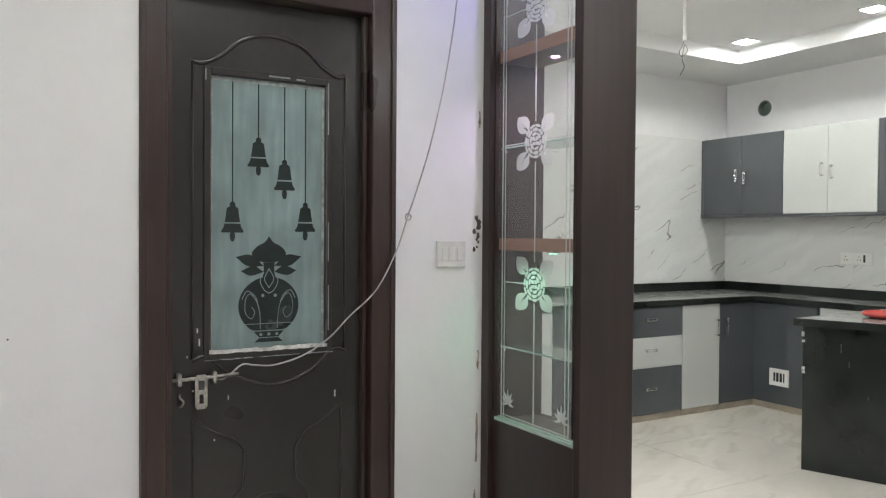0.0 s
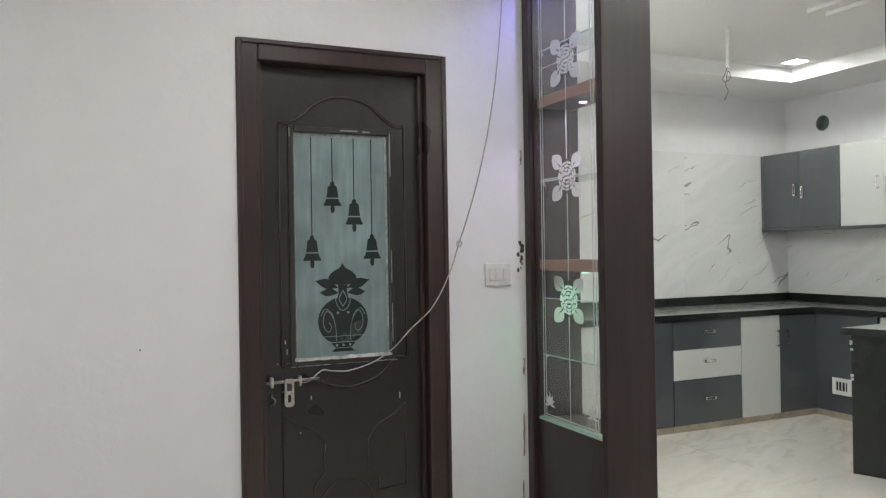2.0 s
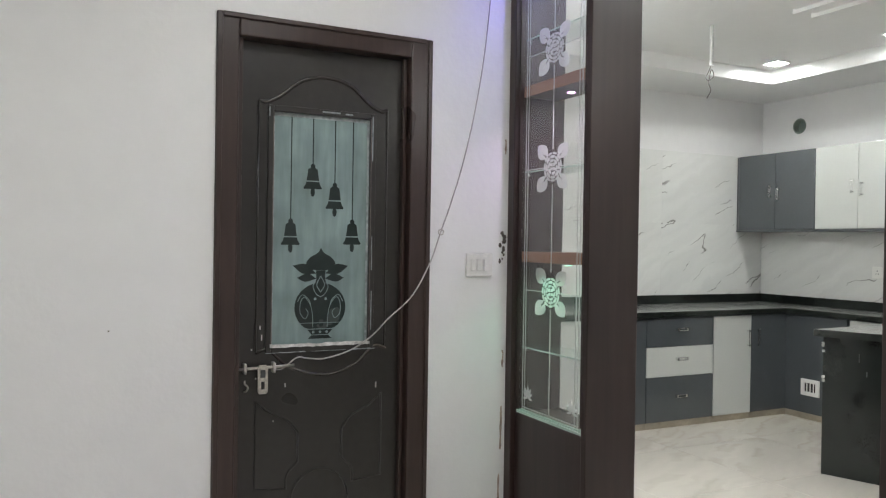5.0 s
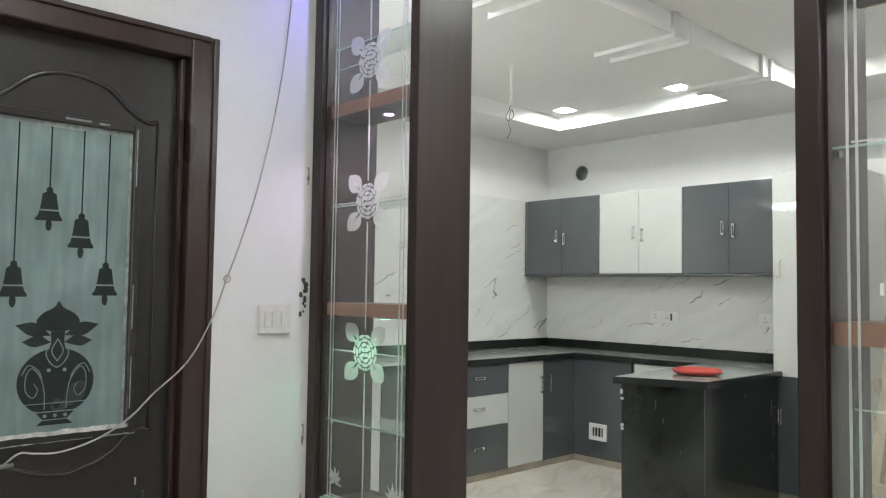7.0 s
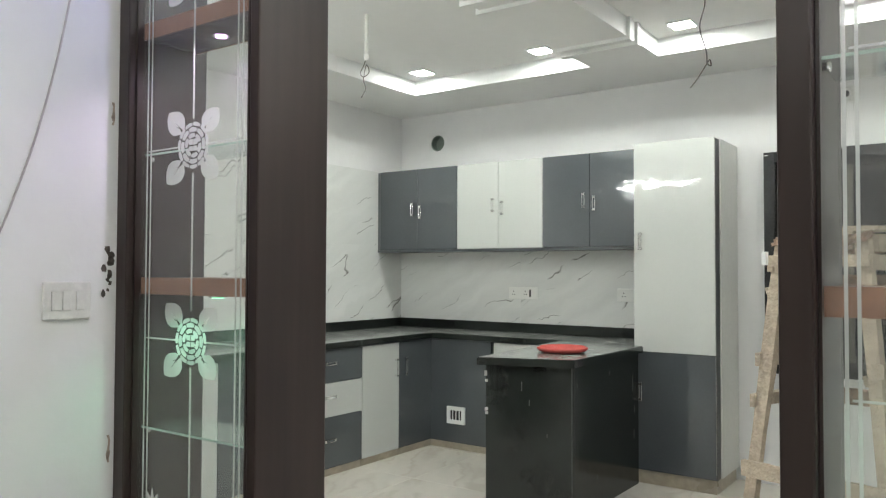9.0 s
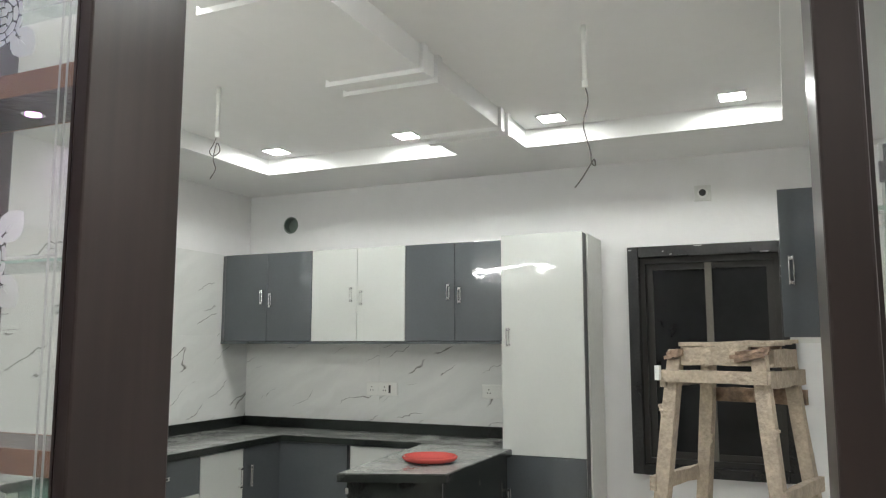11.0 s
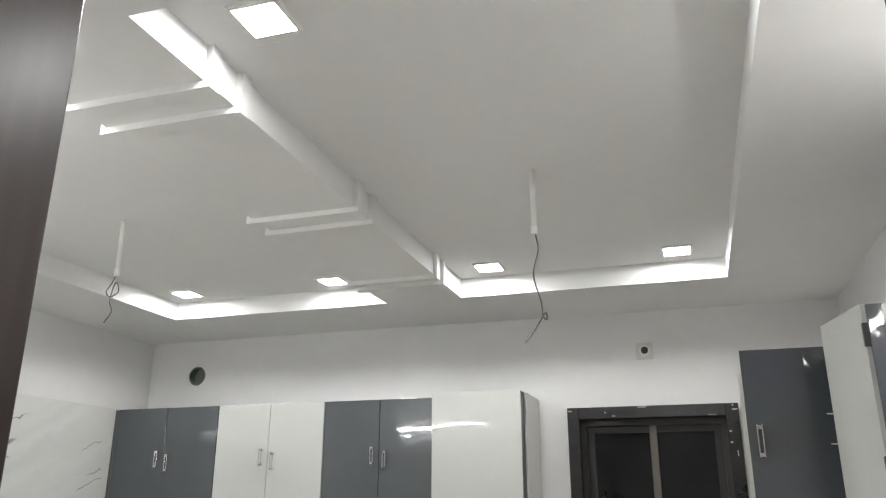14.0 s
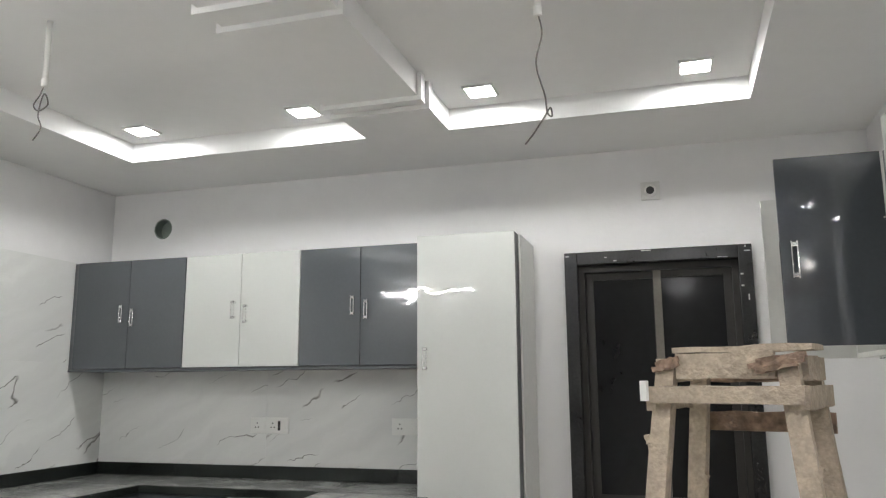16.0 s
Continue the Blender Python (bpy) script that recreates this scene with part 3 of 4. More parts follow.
# ---- door with frosted glass ----
def door_frame():
    e = thing("door_frame", (0.842, YD, 0), "dark brown polished wooden door frame", "door frame", kind="structure")
    w, t = 0.406, 0.078
    for s, name in ((-1, "jamb"), (1, "jamb")):
        wide = w + (0.011 if s > 0 else 0.0)
        a, b = sorted((s * wide, s * (w - t)))
        j = box(name, (a, -0.010, 0), (b, 0.12, 2.163), M_FRAME, e, 0.006)
        a, b = sorted((s * (wide - 0.002), s * (wide - 0.02)))
        box("bead", (a, -0.018, 0), (b, -0.0105, 2.160), M_FRAME, j, 0.003)
        a, b = sorted((s * (w - t + 0.001), s * (w - t + 0.016)))
        box("stop", (a - s * 0.02, 0.022, 0), (b - s * 0.02, 0.048, 2.085), M_FRAME, j, 0.002)
    h = box("head", (-w + t, -0.010, 2.085), (w - t, 0.12, 2.163), M_FRAME, e, 0.006)
    box("bead", (-w + 0.02, -0.018, 2.143), (w - 0.02, -0.0105, 2.161), M_FRAME, h, 0.003)
    return e


def glazed_door():
    """The leaf, its mouldings, glass and fittings; local origin at the leaf's middle, front at y = 0."""
    e = thing("door", (0.842, 2.612, 0.004), "closed dark brown door with a frosted glass panel of bells and a pot", "door")
    hw = 0.325
    gl, gr, gb, gt = -0.190, 0.184, 0.976, 1.836
    boxes("leaf", [((-hw, 0, 0), (gl, 0.035, 2.08)), ((gr, 0, 0), (hw, 0.035, 2.08)), ((gl, 0, 0), (gr, 0.035, gb)), ((gl, 0, gt), (gr, 0.035, 2.08))], M_DOOR, e)
    f = 0.022
    boxes("glass_bead", [((gl - f, -0.010, gb - f), (gl, 0.004, gt + f)), ((gr, -0.010, gb - f), (gr + f, 0.004, gt + f)),
                         ((gl, -0.010, gt), (gr, 0.004, gt + f)), ((gl, -0.010, gb - f), (gr, 0.004, gb))], M_DOOR, e, bevel=0.003)
    pane = box("glass_pane", (gl, 0.008, gb), (gr, 0.014, gt), M_DOORGLASS, e, label="frosted blue-grey glass")
    random.seed(3)
    low_edge = [(gl - 0.006 + k * (gr - gl + 0.012) / 24, gb - 0.002 - random.uniform(0, 0.003)) for k in range(25)]
    top_edge = [(x, gb + 0.006 + random.uniform(0, 0.005)) for x, z in low_edge[::-1]]
    part("putty_smear", add_shape(bmesh.new(), top_edge + low_edge, lambda u, v, dd: Vector((u, -0.0098 - dd, v)), 0.0015), M_PUTTY, e, "smeared white putty along the glass")
    for x0, x1, z in ((gl + 0.18, gl + 0.25, gt + 0.012), (gl + 0.27, gl + 0.30, gt + 0.010)):
        box("worn_edge", (x0, -0.0114, z - 0.003), (x1, -0.0095, z + 0.003), M_HAZE, e, 0.001, "worn pale edge")
    for x0, z0, z1 in ((gl - f + 0.003, gt - 0.02, gt + 0.016), (gr + 0.006, gt - 0.16, gt + 0.01), (gr + 0.008, gb + 0.05, gb + 0.20), (gr + 0.007, gb + 0.28, gb + 0.41)):
        box("worn_edge", (x0, -0.0112, z0), (x0 + 0.0035, -0.0095, z1), M_HAZE, e, 0.001, "worn pale edge")
    for a, b, thick in ((gl - f, gl + 0.13, 0.004), (gl + 0.15, gr - 0.09, 0.002), (gr - 0.06, gr + f + 0.004, 0.006)):
        low_edge = [(a + i * (b - a) / 14, gb - f - random.uniform(0, 0.4 * thick)) for i in range(15)]
        top_edge = [(x, z + random.uniform(0.3, 1.0) * thick) for x, z in low_edge[::-1]]
        part("worn_edge", add_shape(bmesh.new(), top_edge + low_edge, lambda u, v, dd: Vector((u, -0.0100 - dd, v)), 0.001), M_HAZE, e, "worn pale edge of the bead")
    for x0, x1 in ((gl - 0.004, gl), (gr, gr + 0.004)):
        box("worn_edge", (x0, -0.0108, gb), (x1, -0.0095, gt), M_SCRATCH, e, 0.0006, "worn grey edge of the bead")
    boxes("glass_haze", [((gl, 0.0062, gt - 0.014), (gr, 0.0076, gt)), ((gr - 0.009, 0.0062, gb), (gr, 0.0076, gt - 0.014)), ((gl, 0.0062, gb), (gl + 0.006, 0.0076, gt - 0.014))], M_HAZE, e, "thin pale film on the glass edge")
    W, Hh = gr - gl, gt - gb

    def tw(u, v, dd):
        return Vector((gl + u * W, 0.0078 - dd, gt - v * Hh))

    k = W / Hh
    for u, v0, v1 in ((0.185, 0.455, 0.59), (0.405, 0.215, 0.345), (0.635, 0.292, 0.43), (0.825, 0.452, 0.585)):
        bm = bmesh.new()
        h = v1 - v0
        add_shape(bm, [(u - 0.005, 0.0), (u + 0.005, 0.0), (u + 0.005, v0), (u - 0.005, v0)], tw, 0.0012)
        add_shape(bm, ellipse(u, v0 + 0.06 * h, 0.024, 0.024 * k), tw, 0.0012)
        prof = [(0.018, 0.10), (0.048, 0.16), (0.057, 0.40), (0.064, 0.54)]
        add_shape(bm, [(u - a, v0 + b * h) for a, b in prof] + [(u + a, v0 + b * h) for a, b in prof[::-1]], tw, 0.0012)
        prof = [(0.066, 0.58), (0.074, 0.68), (0.095, 0.78), (0.088, 0.82)]
        add_shape(bm, [(u - a, v0 + b * h) for a, b in prof] + [(u + a, v0 + b * h) for a, b in prof[::-1]], tw, 0.0012)
        add_shape(bm, ellipse(u, v0 + 0.92 * h, 0.022, 0.02), tw, 0.0012)
        part("bell_motif", bm, M_MOTIF, pane, "dark clear bell on a cord")
    bm = bmesh.new()
    c = 0.5

    def arc(pts, steps=6):
        """A rounded outline through (u, v) points."""
        return [(p.x, p.y) for p in spline([Vector((u, v, 0)) for u, v in pts], steps)]
    body = [(c + 0.265 * math.cos(q), 0.838 + 0.108 * math.sin(q)) for q in (2 * math.pi * i / 40 for i in range(40))]
    add_shape(bm, [(u, min(v, 0.930)) for u, v in body], tw, 0.0012)
    add_shape(bm, [(c - 0.13, 0.934), (c + 0.13, 0.934), (c + 0.085, 0.956), (c - 0.085, 0.956)], tw, 0.0012)
    add_shape(bm, arc([(c - 0.085, 0.959), (c - 0.125, 0.974)], 2) + [(c + 0.125, 0.974), (c + 0.085, 0.959)], tw, 0.0012)
    half = arc([(c, 0.578), (c + 0.035, 0.600), (c + 0.105, 0.617), (c + 0.150, 0.643), (c + 0.115, 0.668), (c + 0.045, 0.676)])
    add_shape(bm, half + [(2 * c - u, v) for u, v in half[:0:-1]], tw, 0.0012)
    add_shape(bm, [(c - 0.055, 0.735), (c - 0.045, 0.700), (c - 0.05, 0.6765), (c + 0.05, 0.6765), (c + 0.045, 0.700), (c + 0.055, 0.735)], tw, 0.0011)
    for s in (-1, 1):
        for tip, width, turn in (((0.290, 0.655), 0.058, 0), ((0.245, 0.708), 0.050, 1)):
            root = (0.045, 0.690 + 0.022 * turn)
            mid_u, mid_v = (tip[0] + root[0]) / 2, (tip[1] + root[1]) / 2
            top = arc([root, (mid_u - 0.01, mid_v - width * 0.42), (tip[0], tip[1])])
            low = arc([(tip[0], tip[1]), (mid_u + 0.015, mid_v + width * 0.30), root])
            add_shape(bm, [(c + s * u, v) for u, v in top + low[1:-1]][::s], tw, 0.0012)
    part("pot_motif", bm, M_MOTIF, pane, "dark clear ceremonial pot with leaves")
    bm = bmesh.new()
    for a, v in ((-0.055, 0.800), (0.055, 0.800), (-0.07, 0.945), (0, 0.945), (0.07, 0.945)):
        add_shape(bm, ellipse(c + a, v, 0.014, 0.014 * k, 0, 10), lambda u, vv, dd: tw(u, vv, dd + 0.0012), 0.0005)
    part("pot_dots", bm, M_DOORGLASS, pane, "frosted dots")
    bm = bmesh.new()
    for s in (-1, 1):
        for line in (((0.075, 0.924), (0.080, 0.87), (0.105, 0.825), (0.165, 0.792), (0.205, 0.815), (0.205, 0.862), (0.155, 0.885), (0.125, 0.862), (0.15, 0.842)),
                     ((0.235, 0.812), (0.19, 0.782), (0.125, 0.800), (0.100, 0.825)), ((0.045, 0.712), (0.078, 0.745), (0.045, 0.778), (0.0, 0.792)), ((0.0, 0.700), (0.040, 0.738), (0.0, 0.772))):
            add_tube(bm, spline([tw(c + s * a, v, 0.0015) for a, v in line], 5), 0.0014, 5)
    add_tube(bm, [tw(c - 0.21, 0.905, 0.0015), tw(c + 0.21, 0.905, 0.0015)], 0.0012, 5)
    part("pot_scroll", bm, M_DOORGLASS, pane, "frosted scroll lines")

    def mould(pts, name="moulding", r=0.0040, skin=M_DOOR):
        bm = bmesh.new()
        add_tube(bm, [Vector((x, -0.002, z)) for x, z in pts], r, 6)
        return part(name, bm, skin, e, smooth=True)

    def smooth2(pts):
        return [(p.x, p.z) for p in spline([Vector((x, 0, z)) for x, z in pts], 8)]
    arch = smooth2([(-0.245, 1.872), (-0.215, 1.868), (-0.165, 1.895), (-0.09, 1.955), (0.0, 1.978), (0.10, 1.958), (0.175, 1.898), (0.225, 1.872), (0.252, 1.878)])
    mould(arch, r=0.0070, skin=M_DOORBEAD)
    mould([(-0.246, 1.872), (-0.246, 0.96)])
    mould([(0.253, 1.878), (0.253, 0.96)])
    dip = smooth2([(-0.246, 0.955), (-0.20, 0.965), (-0.13, 0.905), (-0.03, 0.868), (0.05, 0.866), (0.14, 0.90), (0.21, 0.962), (0.26, 0.955)])
    mould(dip, r=0.0058, skin=M_DOORBEAD)
    upper = smooth2([(0.085, 0.655), (0.12, 0.70), (0.19, 0.735), (0.243, 0.78)])
    mould(upper + [(0.243, 0.46), (0.13, 0.448)] + smooth2([(0.13, 0.448), (0.125, 0.50), (0.085, 0.545)]) + [(0.085, 0.655)])
    upper = [(-x, z) for x, z in upper]
    mould(upper + [(-0.243, 0.46), (-0.13, 0.448)] + [(-x, z) for x, z in smooth2([(0.13, 0.448), (0.125, 0.50), (0.085, 0.545)])] + [(-0.085, 0.655)])
    ring2 = [(0.11 * math.cos(a), 0.40 + 0.11 * math.sin(a)) for a in (2 * math.pi * k / 32 for k in range(33))]
    mould(ring2)
    for s in (-1, 1):
        mould([(s * 0.243, 0.36), (s * 0.16, 0.355), (s * 0.12, 0.30), (s * 0.13, 0.20), (s * 0.243, 0.12), (s * 0.243, 0.36)])
    # sliding bolt with its lock plate
    bolt = thing("door_bolt", (0.842 - 0.225, 2.612, 0.905), "worn steel sliding bolt with a hasp on the dark door", "door bolt")
    part("rod", add_tube(bmesh.new(), [(-0.116, -0.024, 0.001), (0.116, -0.024, 0.007)], 0.0058, 10), M_STEEL, bolt, smooth=True)
    for x in (-0.062, 0.042):
        box("bracket", (x - 0.006, -0.034, -0.016), (x + 0.006, -0.0005, 0.022), M_STEEL, bolt, 0.004)
    hasp = [(-0.018, -0.080), (-0.012, -0.089), (0.012, -0.089), (0.018, -0.080), (0.018, 0.006), (0.012, 0.015), (-0.012, 0.015), (-0.018, 0.006)]
    part("hasp", add_shape(bmesh.new(), hasp[::-1], lambda u, v, dd: Vector((u, -0.029 - dd, v)), 0.007), M_STEEL, bolt)
    box("maker_plate", (-0.009, -0.0375, -0.030), (0.009, -0.0362, -0.002), M_EDGE, bolt, 0.0005, "dark stamped plate")
    box("lock_slot", (-0.006, -0.0375, -0.072), (0.006, -0.0362, -0.044), M_BLACK, bolt)
    part("staple", add_tube(bmesh.new(), spline([(-0.058, -0.004, -0.045), (-0.060, -0.016, -0.052), (-0.050, -0.020, -0.064), (-0.054, -0.016, -0.078), (-0.060, -0.004, -0.084)], 5), 0.0035, 7), M_STEEL, bolt, "bent steel staple", True)
    for i, (x, z) in enumerate(((-0.245, 0.86), (-0.232, 1.04), (-0.226, 1.0), (-0.262, 0.965), (-0.137, 0.825), (0.22, 0.80), (-0.18, 0.70))):
        box("paint_chip", (x, -0.0012, z), (x + 0.0045, -0.0002, z + 0.006 + 0.008 * (i % 3)), M_PUTTY, e, label="white paint chip")
    return e


door_frame()
glazed_door()
wall("wall_behind_door", [((DX0 - 0.1, 2.80, 0), (DX1 + 0.1, 2.86, H))], "plain wall behind the closed door")

# cable hung across the door
cable = bmesh.new()
add_tube(cable, spline([(1.550, 2.551, 2.80), (1.505, 2.553, 2.25), (1.462, 2.554, 1.95), (1.405, 2.555, 1.70), (1.348, 2.555, 1.52), (1.306, 2.552, 1.412),
                        (1.255, 2.540, 1.29), (1.18, 2.535, 1.165), (1.09, 2.558, 1.075), (1.030, 2.585, 1.005), (0.945, 2.590, 0.955), (0.85, 2.594, 0.930),
                        (0.785, 2.596, 0.934), (0.745, 2.596, 0.938), (0.69, 2.596, 0.900), (0.645, 2.596, 0.906)], 8), 0.0027, 7)
tagged(part("cable", cable, M_WIRE, smooth=True), "thin grey cable hanging across the door and wall", "cable")
hook = bmesh.new()
add_tube(hook, [(1.306 + 0.011 * math.cos(a), 2.548, 1.412 + 0.011 * math.sin(a)) for a in (k * math.pi / 6 for k in range(13))], 0.0025, 6)
tagged(part("wall_hook", hook, M_STEEL, smooth=True), "small steel ring screwed into the white wall", "hook")


# ---- electrical plates ----
def switch_plate(name, loc, w, h, rz, label, modules, finish=M_PLASTIC):
    """A plate on a wall; local x along the wall, y out of it towards -y."""
    e = thing(name, loc, label, "switch plate", rz=rz)
    box("plate", (0, -0.010, 0), (w, 0, h), finish, e, 0.004)
    for kind, x in modules:
        if kind == "socket":
            for dx, dz in ((0, 0.014), (-0.010, -0.010), (0.010, -0.010)):
                part("socket_hole", add_disc(bmesh.new(), (x + dx, -0.0102, h / 2 + dz), 0.0042, 0.002, "y", 10), M_BLACK, e)
        elif kind == "switch":
            box("rocker", (x - 0.011, -0.0135, h * 0.24), (x + 0.011, -0.0102, h * 0.76), finish, e, 0.002)
        elif kind == "indicator":
            box("indicator", (x - 0.008, -0.0135, h * 0.2), (x + 0.008, -0.0102, h * 0.8), M_BLACK, e, 0.001)
        elif kind == "blank":
            box("cover", (x - 0.05, -0.0135, h * 0.12), (x + 0.05, -0.0102, h * 0.88), M_PLASTIC, e, 0.003)
    return e


switch_plate("switch_plate", (1.422, YD, 1.236), 0.122, 0.094, 0, "dusty off-white switch plate on the painted wall", [("switch", 0.03), ("switch", 0.058), ("switch", 0.092)], M_DUSTY)
switch_plate("switch_plate", (-0.62, YD, 1.275), 0.215, 0.19, 0, "white switchboard with sockets on the painted wall", [("blank", 0.06), ("switch", 0.14), ("socket", 0.175)])
switch_plate("socket_plate", (XB - 0.006, 3.803, 1.144), 0.255, 0.094, -90, "white double socket plate on veined tiles", [("socket", 0.045), ("switch", 0.09), ("socket", 0.15), ("indicator", 0.193), ("switch", 0.228)])
switch_plate("socket_plate", (XB - 0.006, 2.895, 1.144), 0.255, 0.094, -90, "white socket plate beside the tall cabinet", [("socket", 0.05), ("switch", 0.12)])


# ---- kitchen cabinets ----
def add_handle(parent, p, q, out):
    """A chrome handle from p to q, standing off along out, with a second bar for its reflection."""
    p, q, out = Vector(p), Vector(q), Vector(out)
    bm = bmesh.new()
    side = (q - p).normalized().cross(out)
    # two bars: the bar and, as geometry, its mirror image in the glossy door
    for s in (-1, 1):
        add_beam(bm, p + out * 0.024 + side * 0.0085 * s, q + out * 0.024 + side * 0.0085 * s, 0.005, 0.006, up=out, bevel=0.0015)
    for a in (p.lerp(q, 0.09), p.lerp(q, 0.91)):
        add_beam(bm, a, a + out * 0.0275, 0.014, 0.022, up=side, bevel=0.002)
    return part("handle", bm, M_CHROME, parent, "chrome handle with a second bar for its reflection")


def wall_cabinet(y0, y1, material, label, group):
    """A two-door unit on the back wall between y0 and y1, doors towards -x."""
    xf, zb, zt = 5.408, 1.530, 2.189
    e = thing("wall_cabinet", (XB, (y0 + y1) / 2, zb), label, "cabinet", group)
    h, w = zt - zb, y1 - y0
    f = xf - XB
    box("body", (f + 0.022, -w / 2 + 0.001, 0), (-0.009, w / 2 - 0.001, h), M_CARCASS, e, label="grey board carcass")
    for s in (-1, 1):
        a, b = sorted((s * 0.0015, s * (w / 2 - 0.003)))
        d = box("door", (f, a, 0.004), (f + 0.019, b, h - 0.003), material, e, 0.0015)
        lift = 0.012 * s
        add_handle(d, (f, s * 0.040, h * 0.40 + lift), (f, s * 0.040, h * 0.56 + lift), (-1, 0, 0))
    return e


G = "wall cabinets over the counter"
wall_cabinet(4.083, 4.864, M_GREY, "glossy dark grey two-door wall cabinet in the corner", G)
wall_cabinet(3.330, 4.083, M_WHITE, "glossy white two-door wall cabinet between grey ones", G)
wall_cabinet(2.592, 3.330, M_GREY, "glossy dark grey two-door wall cabinet beside the tall unit", G)
tagged(box("cabinet_filler", (5.42, 4.866, 1.530), (XB - 0.008, YL - 0.010, 2.185), M_CARCASS), "grey filler strip beside the corner wall cabinet", "filler strip")
tagged(box("cabinet_pelmet", (5.412, 2.592, 1.515), (XB - 0.010, 4.895, 1.5285), M_CARCASS, bevel=0.001), "dark grey board under the wall cabinets", "board")


def tall_cabinet():
    x0, y0, y1, zt = 5.270, 2.065, 2.588, 2.193
    e = thing("tall_cabinet", (XB, (y0 + y1) / 2, 0), "tall larder cabinet, white door above and grey door below", "cabinet")
    f, w = x0 - XB, y1 - y0
    box("body", (f + 0.021, -w / 2 + 0.0015, 0.085), (-0.002, w / 2 - 0.002, zt - 0.004), M_EDGE, e, label="grey board carcass")
    box("side_panel", (f + 0.095, -w / 2 - 0.009, 0.085), (-0.002, -w / 2 + 0.001, zt - 0.002), M_BOARD, e, label="white side panel")
    zm = 0.845
    d = box("door", (f, -w / 2 + 0.003, zm + 0.003), (f + 0.019, w / 2 - 0.003, zt), M_WHITE, e, 0.0015, "glossy white door")
    add_handle(d, (f, w / 2 - 0.05, 1.50), (f, w / 2 - 0.05, 1.615), (-1, 0, 0))
    d = box("door", (f, -w / 2 + 0.003, 0.09), (f + 0.019, w / 2 - 0.003, zm - 0.002), M_GREY, e, 0.0015, "glossy grey door")
    add_handle(d, (f, w / 2 - 0.05, 0.53), (f, w / 2 - 0.05, 0.65), (-1, 0, 0))
    boxes("plinth", [((f + 0.025, -w / 2 + 0.005, 0), (-0.02, w / 2, 0.083))], M_KICK, e, "beige tiled plinth")
    return e


tall_cabinet()

BX, BY = 5.333, 4.272    # fronts of the base units on the back and left walls


def base_unit(axis, a0, a1, fronts, label):
    """A base unit on the left wall (axis x) or the back wall (axis y). fronts: (z0, z1, material, handle) from below."""
    e = thing("base_cabinet", ((a0 + a1) / 2, YL, 0) if axis == "x" else (XB, (a0 + a1) / 2, 0), label, "cabinet", "base cabinets", rz=0 if axis == "x" else -90)
    w = a1 - a0
    f = (BY - YL) if axis == "x" else (BX - XB)
    box("body", (-w / 2, f + 0.022, 0.055), (w / 2, -0.002, 0.838), M_CARCASS, e, label="grey board carcass")
    box("plinth", (-w / 2, f + 0.012, 0), (w / 2, f + 0.05, 0.053), M_KICK, e, 0.002, "beige tiled plinth")
    for z0, z1, material, handle in fronts:
        name = "drawer" if z1 - z0 < 0.5 else "door"
        d = box(name, (-w / 2 + 0.002, f, z0 + 0.002), (w / 2 - 0.002, f + 0.019, z1 - 0.002), material, e, 0.0015)
        if handle == "mid":
            add_handle(d, (-0.055, f, (z0 + z1) / 2 + 0.02), (0.055, f, (z0 + z1) / 2 + 0.02), (0, -1, 0))
        elif handle == "right":
            add_handle(d, (w / 2 - 0.04, f, 0.58), (w / 2 - 0.04, f, 0.72), (0, -1, 0))
        elif handle == "left":
            add_handle(d, (-w / 2 + 0.06, f, 0.58), (-w / 2 + 0.06, f, 0.72), (0, -1, 0))
    return e


base_unit("x", 4.937, BX + 0.018, [(0.05, 0.834, M_GREY, "left")], "glossy grey corner base cabinet under the counter")
base_unit("x", 4.527, 4.935, [(0.05, 0.834, M_WHITE, "right")], "glossy white base cabinet door under the counter")
base_unit("x", 3.858, 4.525, [(0.05, 0.388, M_GREY, "mid"), (0.388, 0.615, M_WHITE, "mid"), (0.615, 0.834, M_GREY, "mid")], "three-drawer base cabinet, grey, white and grey")
base_unit("x", 3.30, 3.856, [(0.05, 0.834, M_GREY, "")], "glossy grey base cabinet door beside the drawers")
base_unit("x", 2.72, 3.298, [(0.05, 0.834, M_WHITE, "")], "glossy white base cabinet door near the partition")
corner = base_unit("y", 3.72, BY + 0.018, [(0.05, 0.834, M_GREY, "")], "glossy grey base cabinet panel with an air vent")
base_unit("y", 3.04, 3.70, [(0.05, 0.834, M_WHITE, "")], "glossy white base cabinet door behind the peninsula")
vent = thing("vent_grille", (BX, 4.03, 0.262), "white plastic vent grille in the grey base panel", "vent", rz=-90)
boxes("frame", [((-0.082, -0.014, -0.066), (0.082, 0, -0.036)), ((-0.082, -0.014, 0.036), (0.082, 0, 0.064)), ((-0.082, -0.014, -0.036), (-0.052, 0, 0.036)), ((0.052, -0.014, -0.036), (0.082, 0, 0.036))], M_PLASTIC, vent)
box("opening", (-0.052, -0.004, -0.036), (0.052, -0.001, 0.036), M_BLACK, vent)
for k in range(3):
    box("slat", (-0.034 + 0.03 * k, -0.008, -0.036), (-0.027 + 0.03 * k, -0.0045, 0.036), M_PLASTIC, vent)

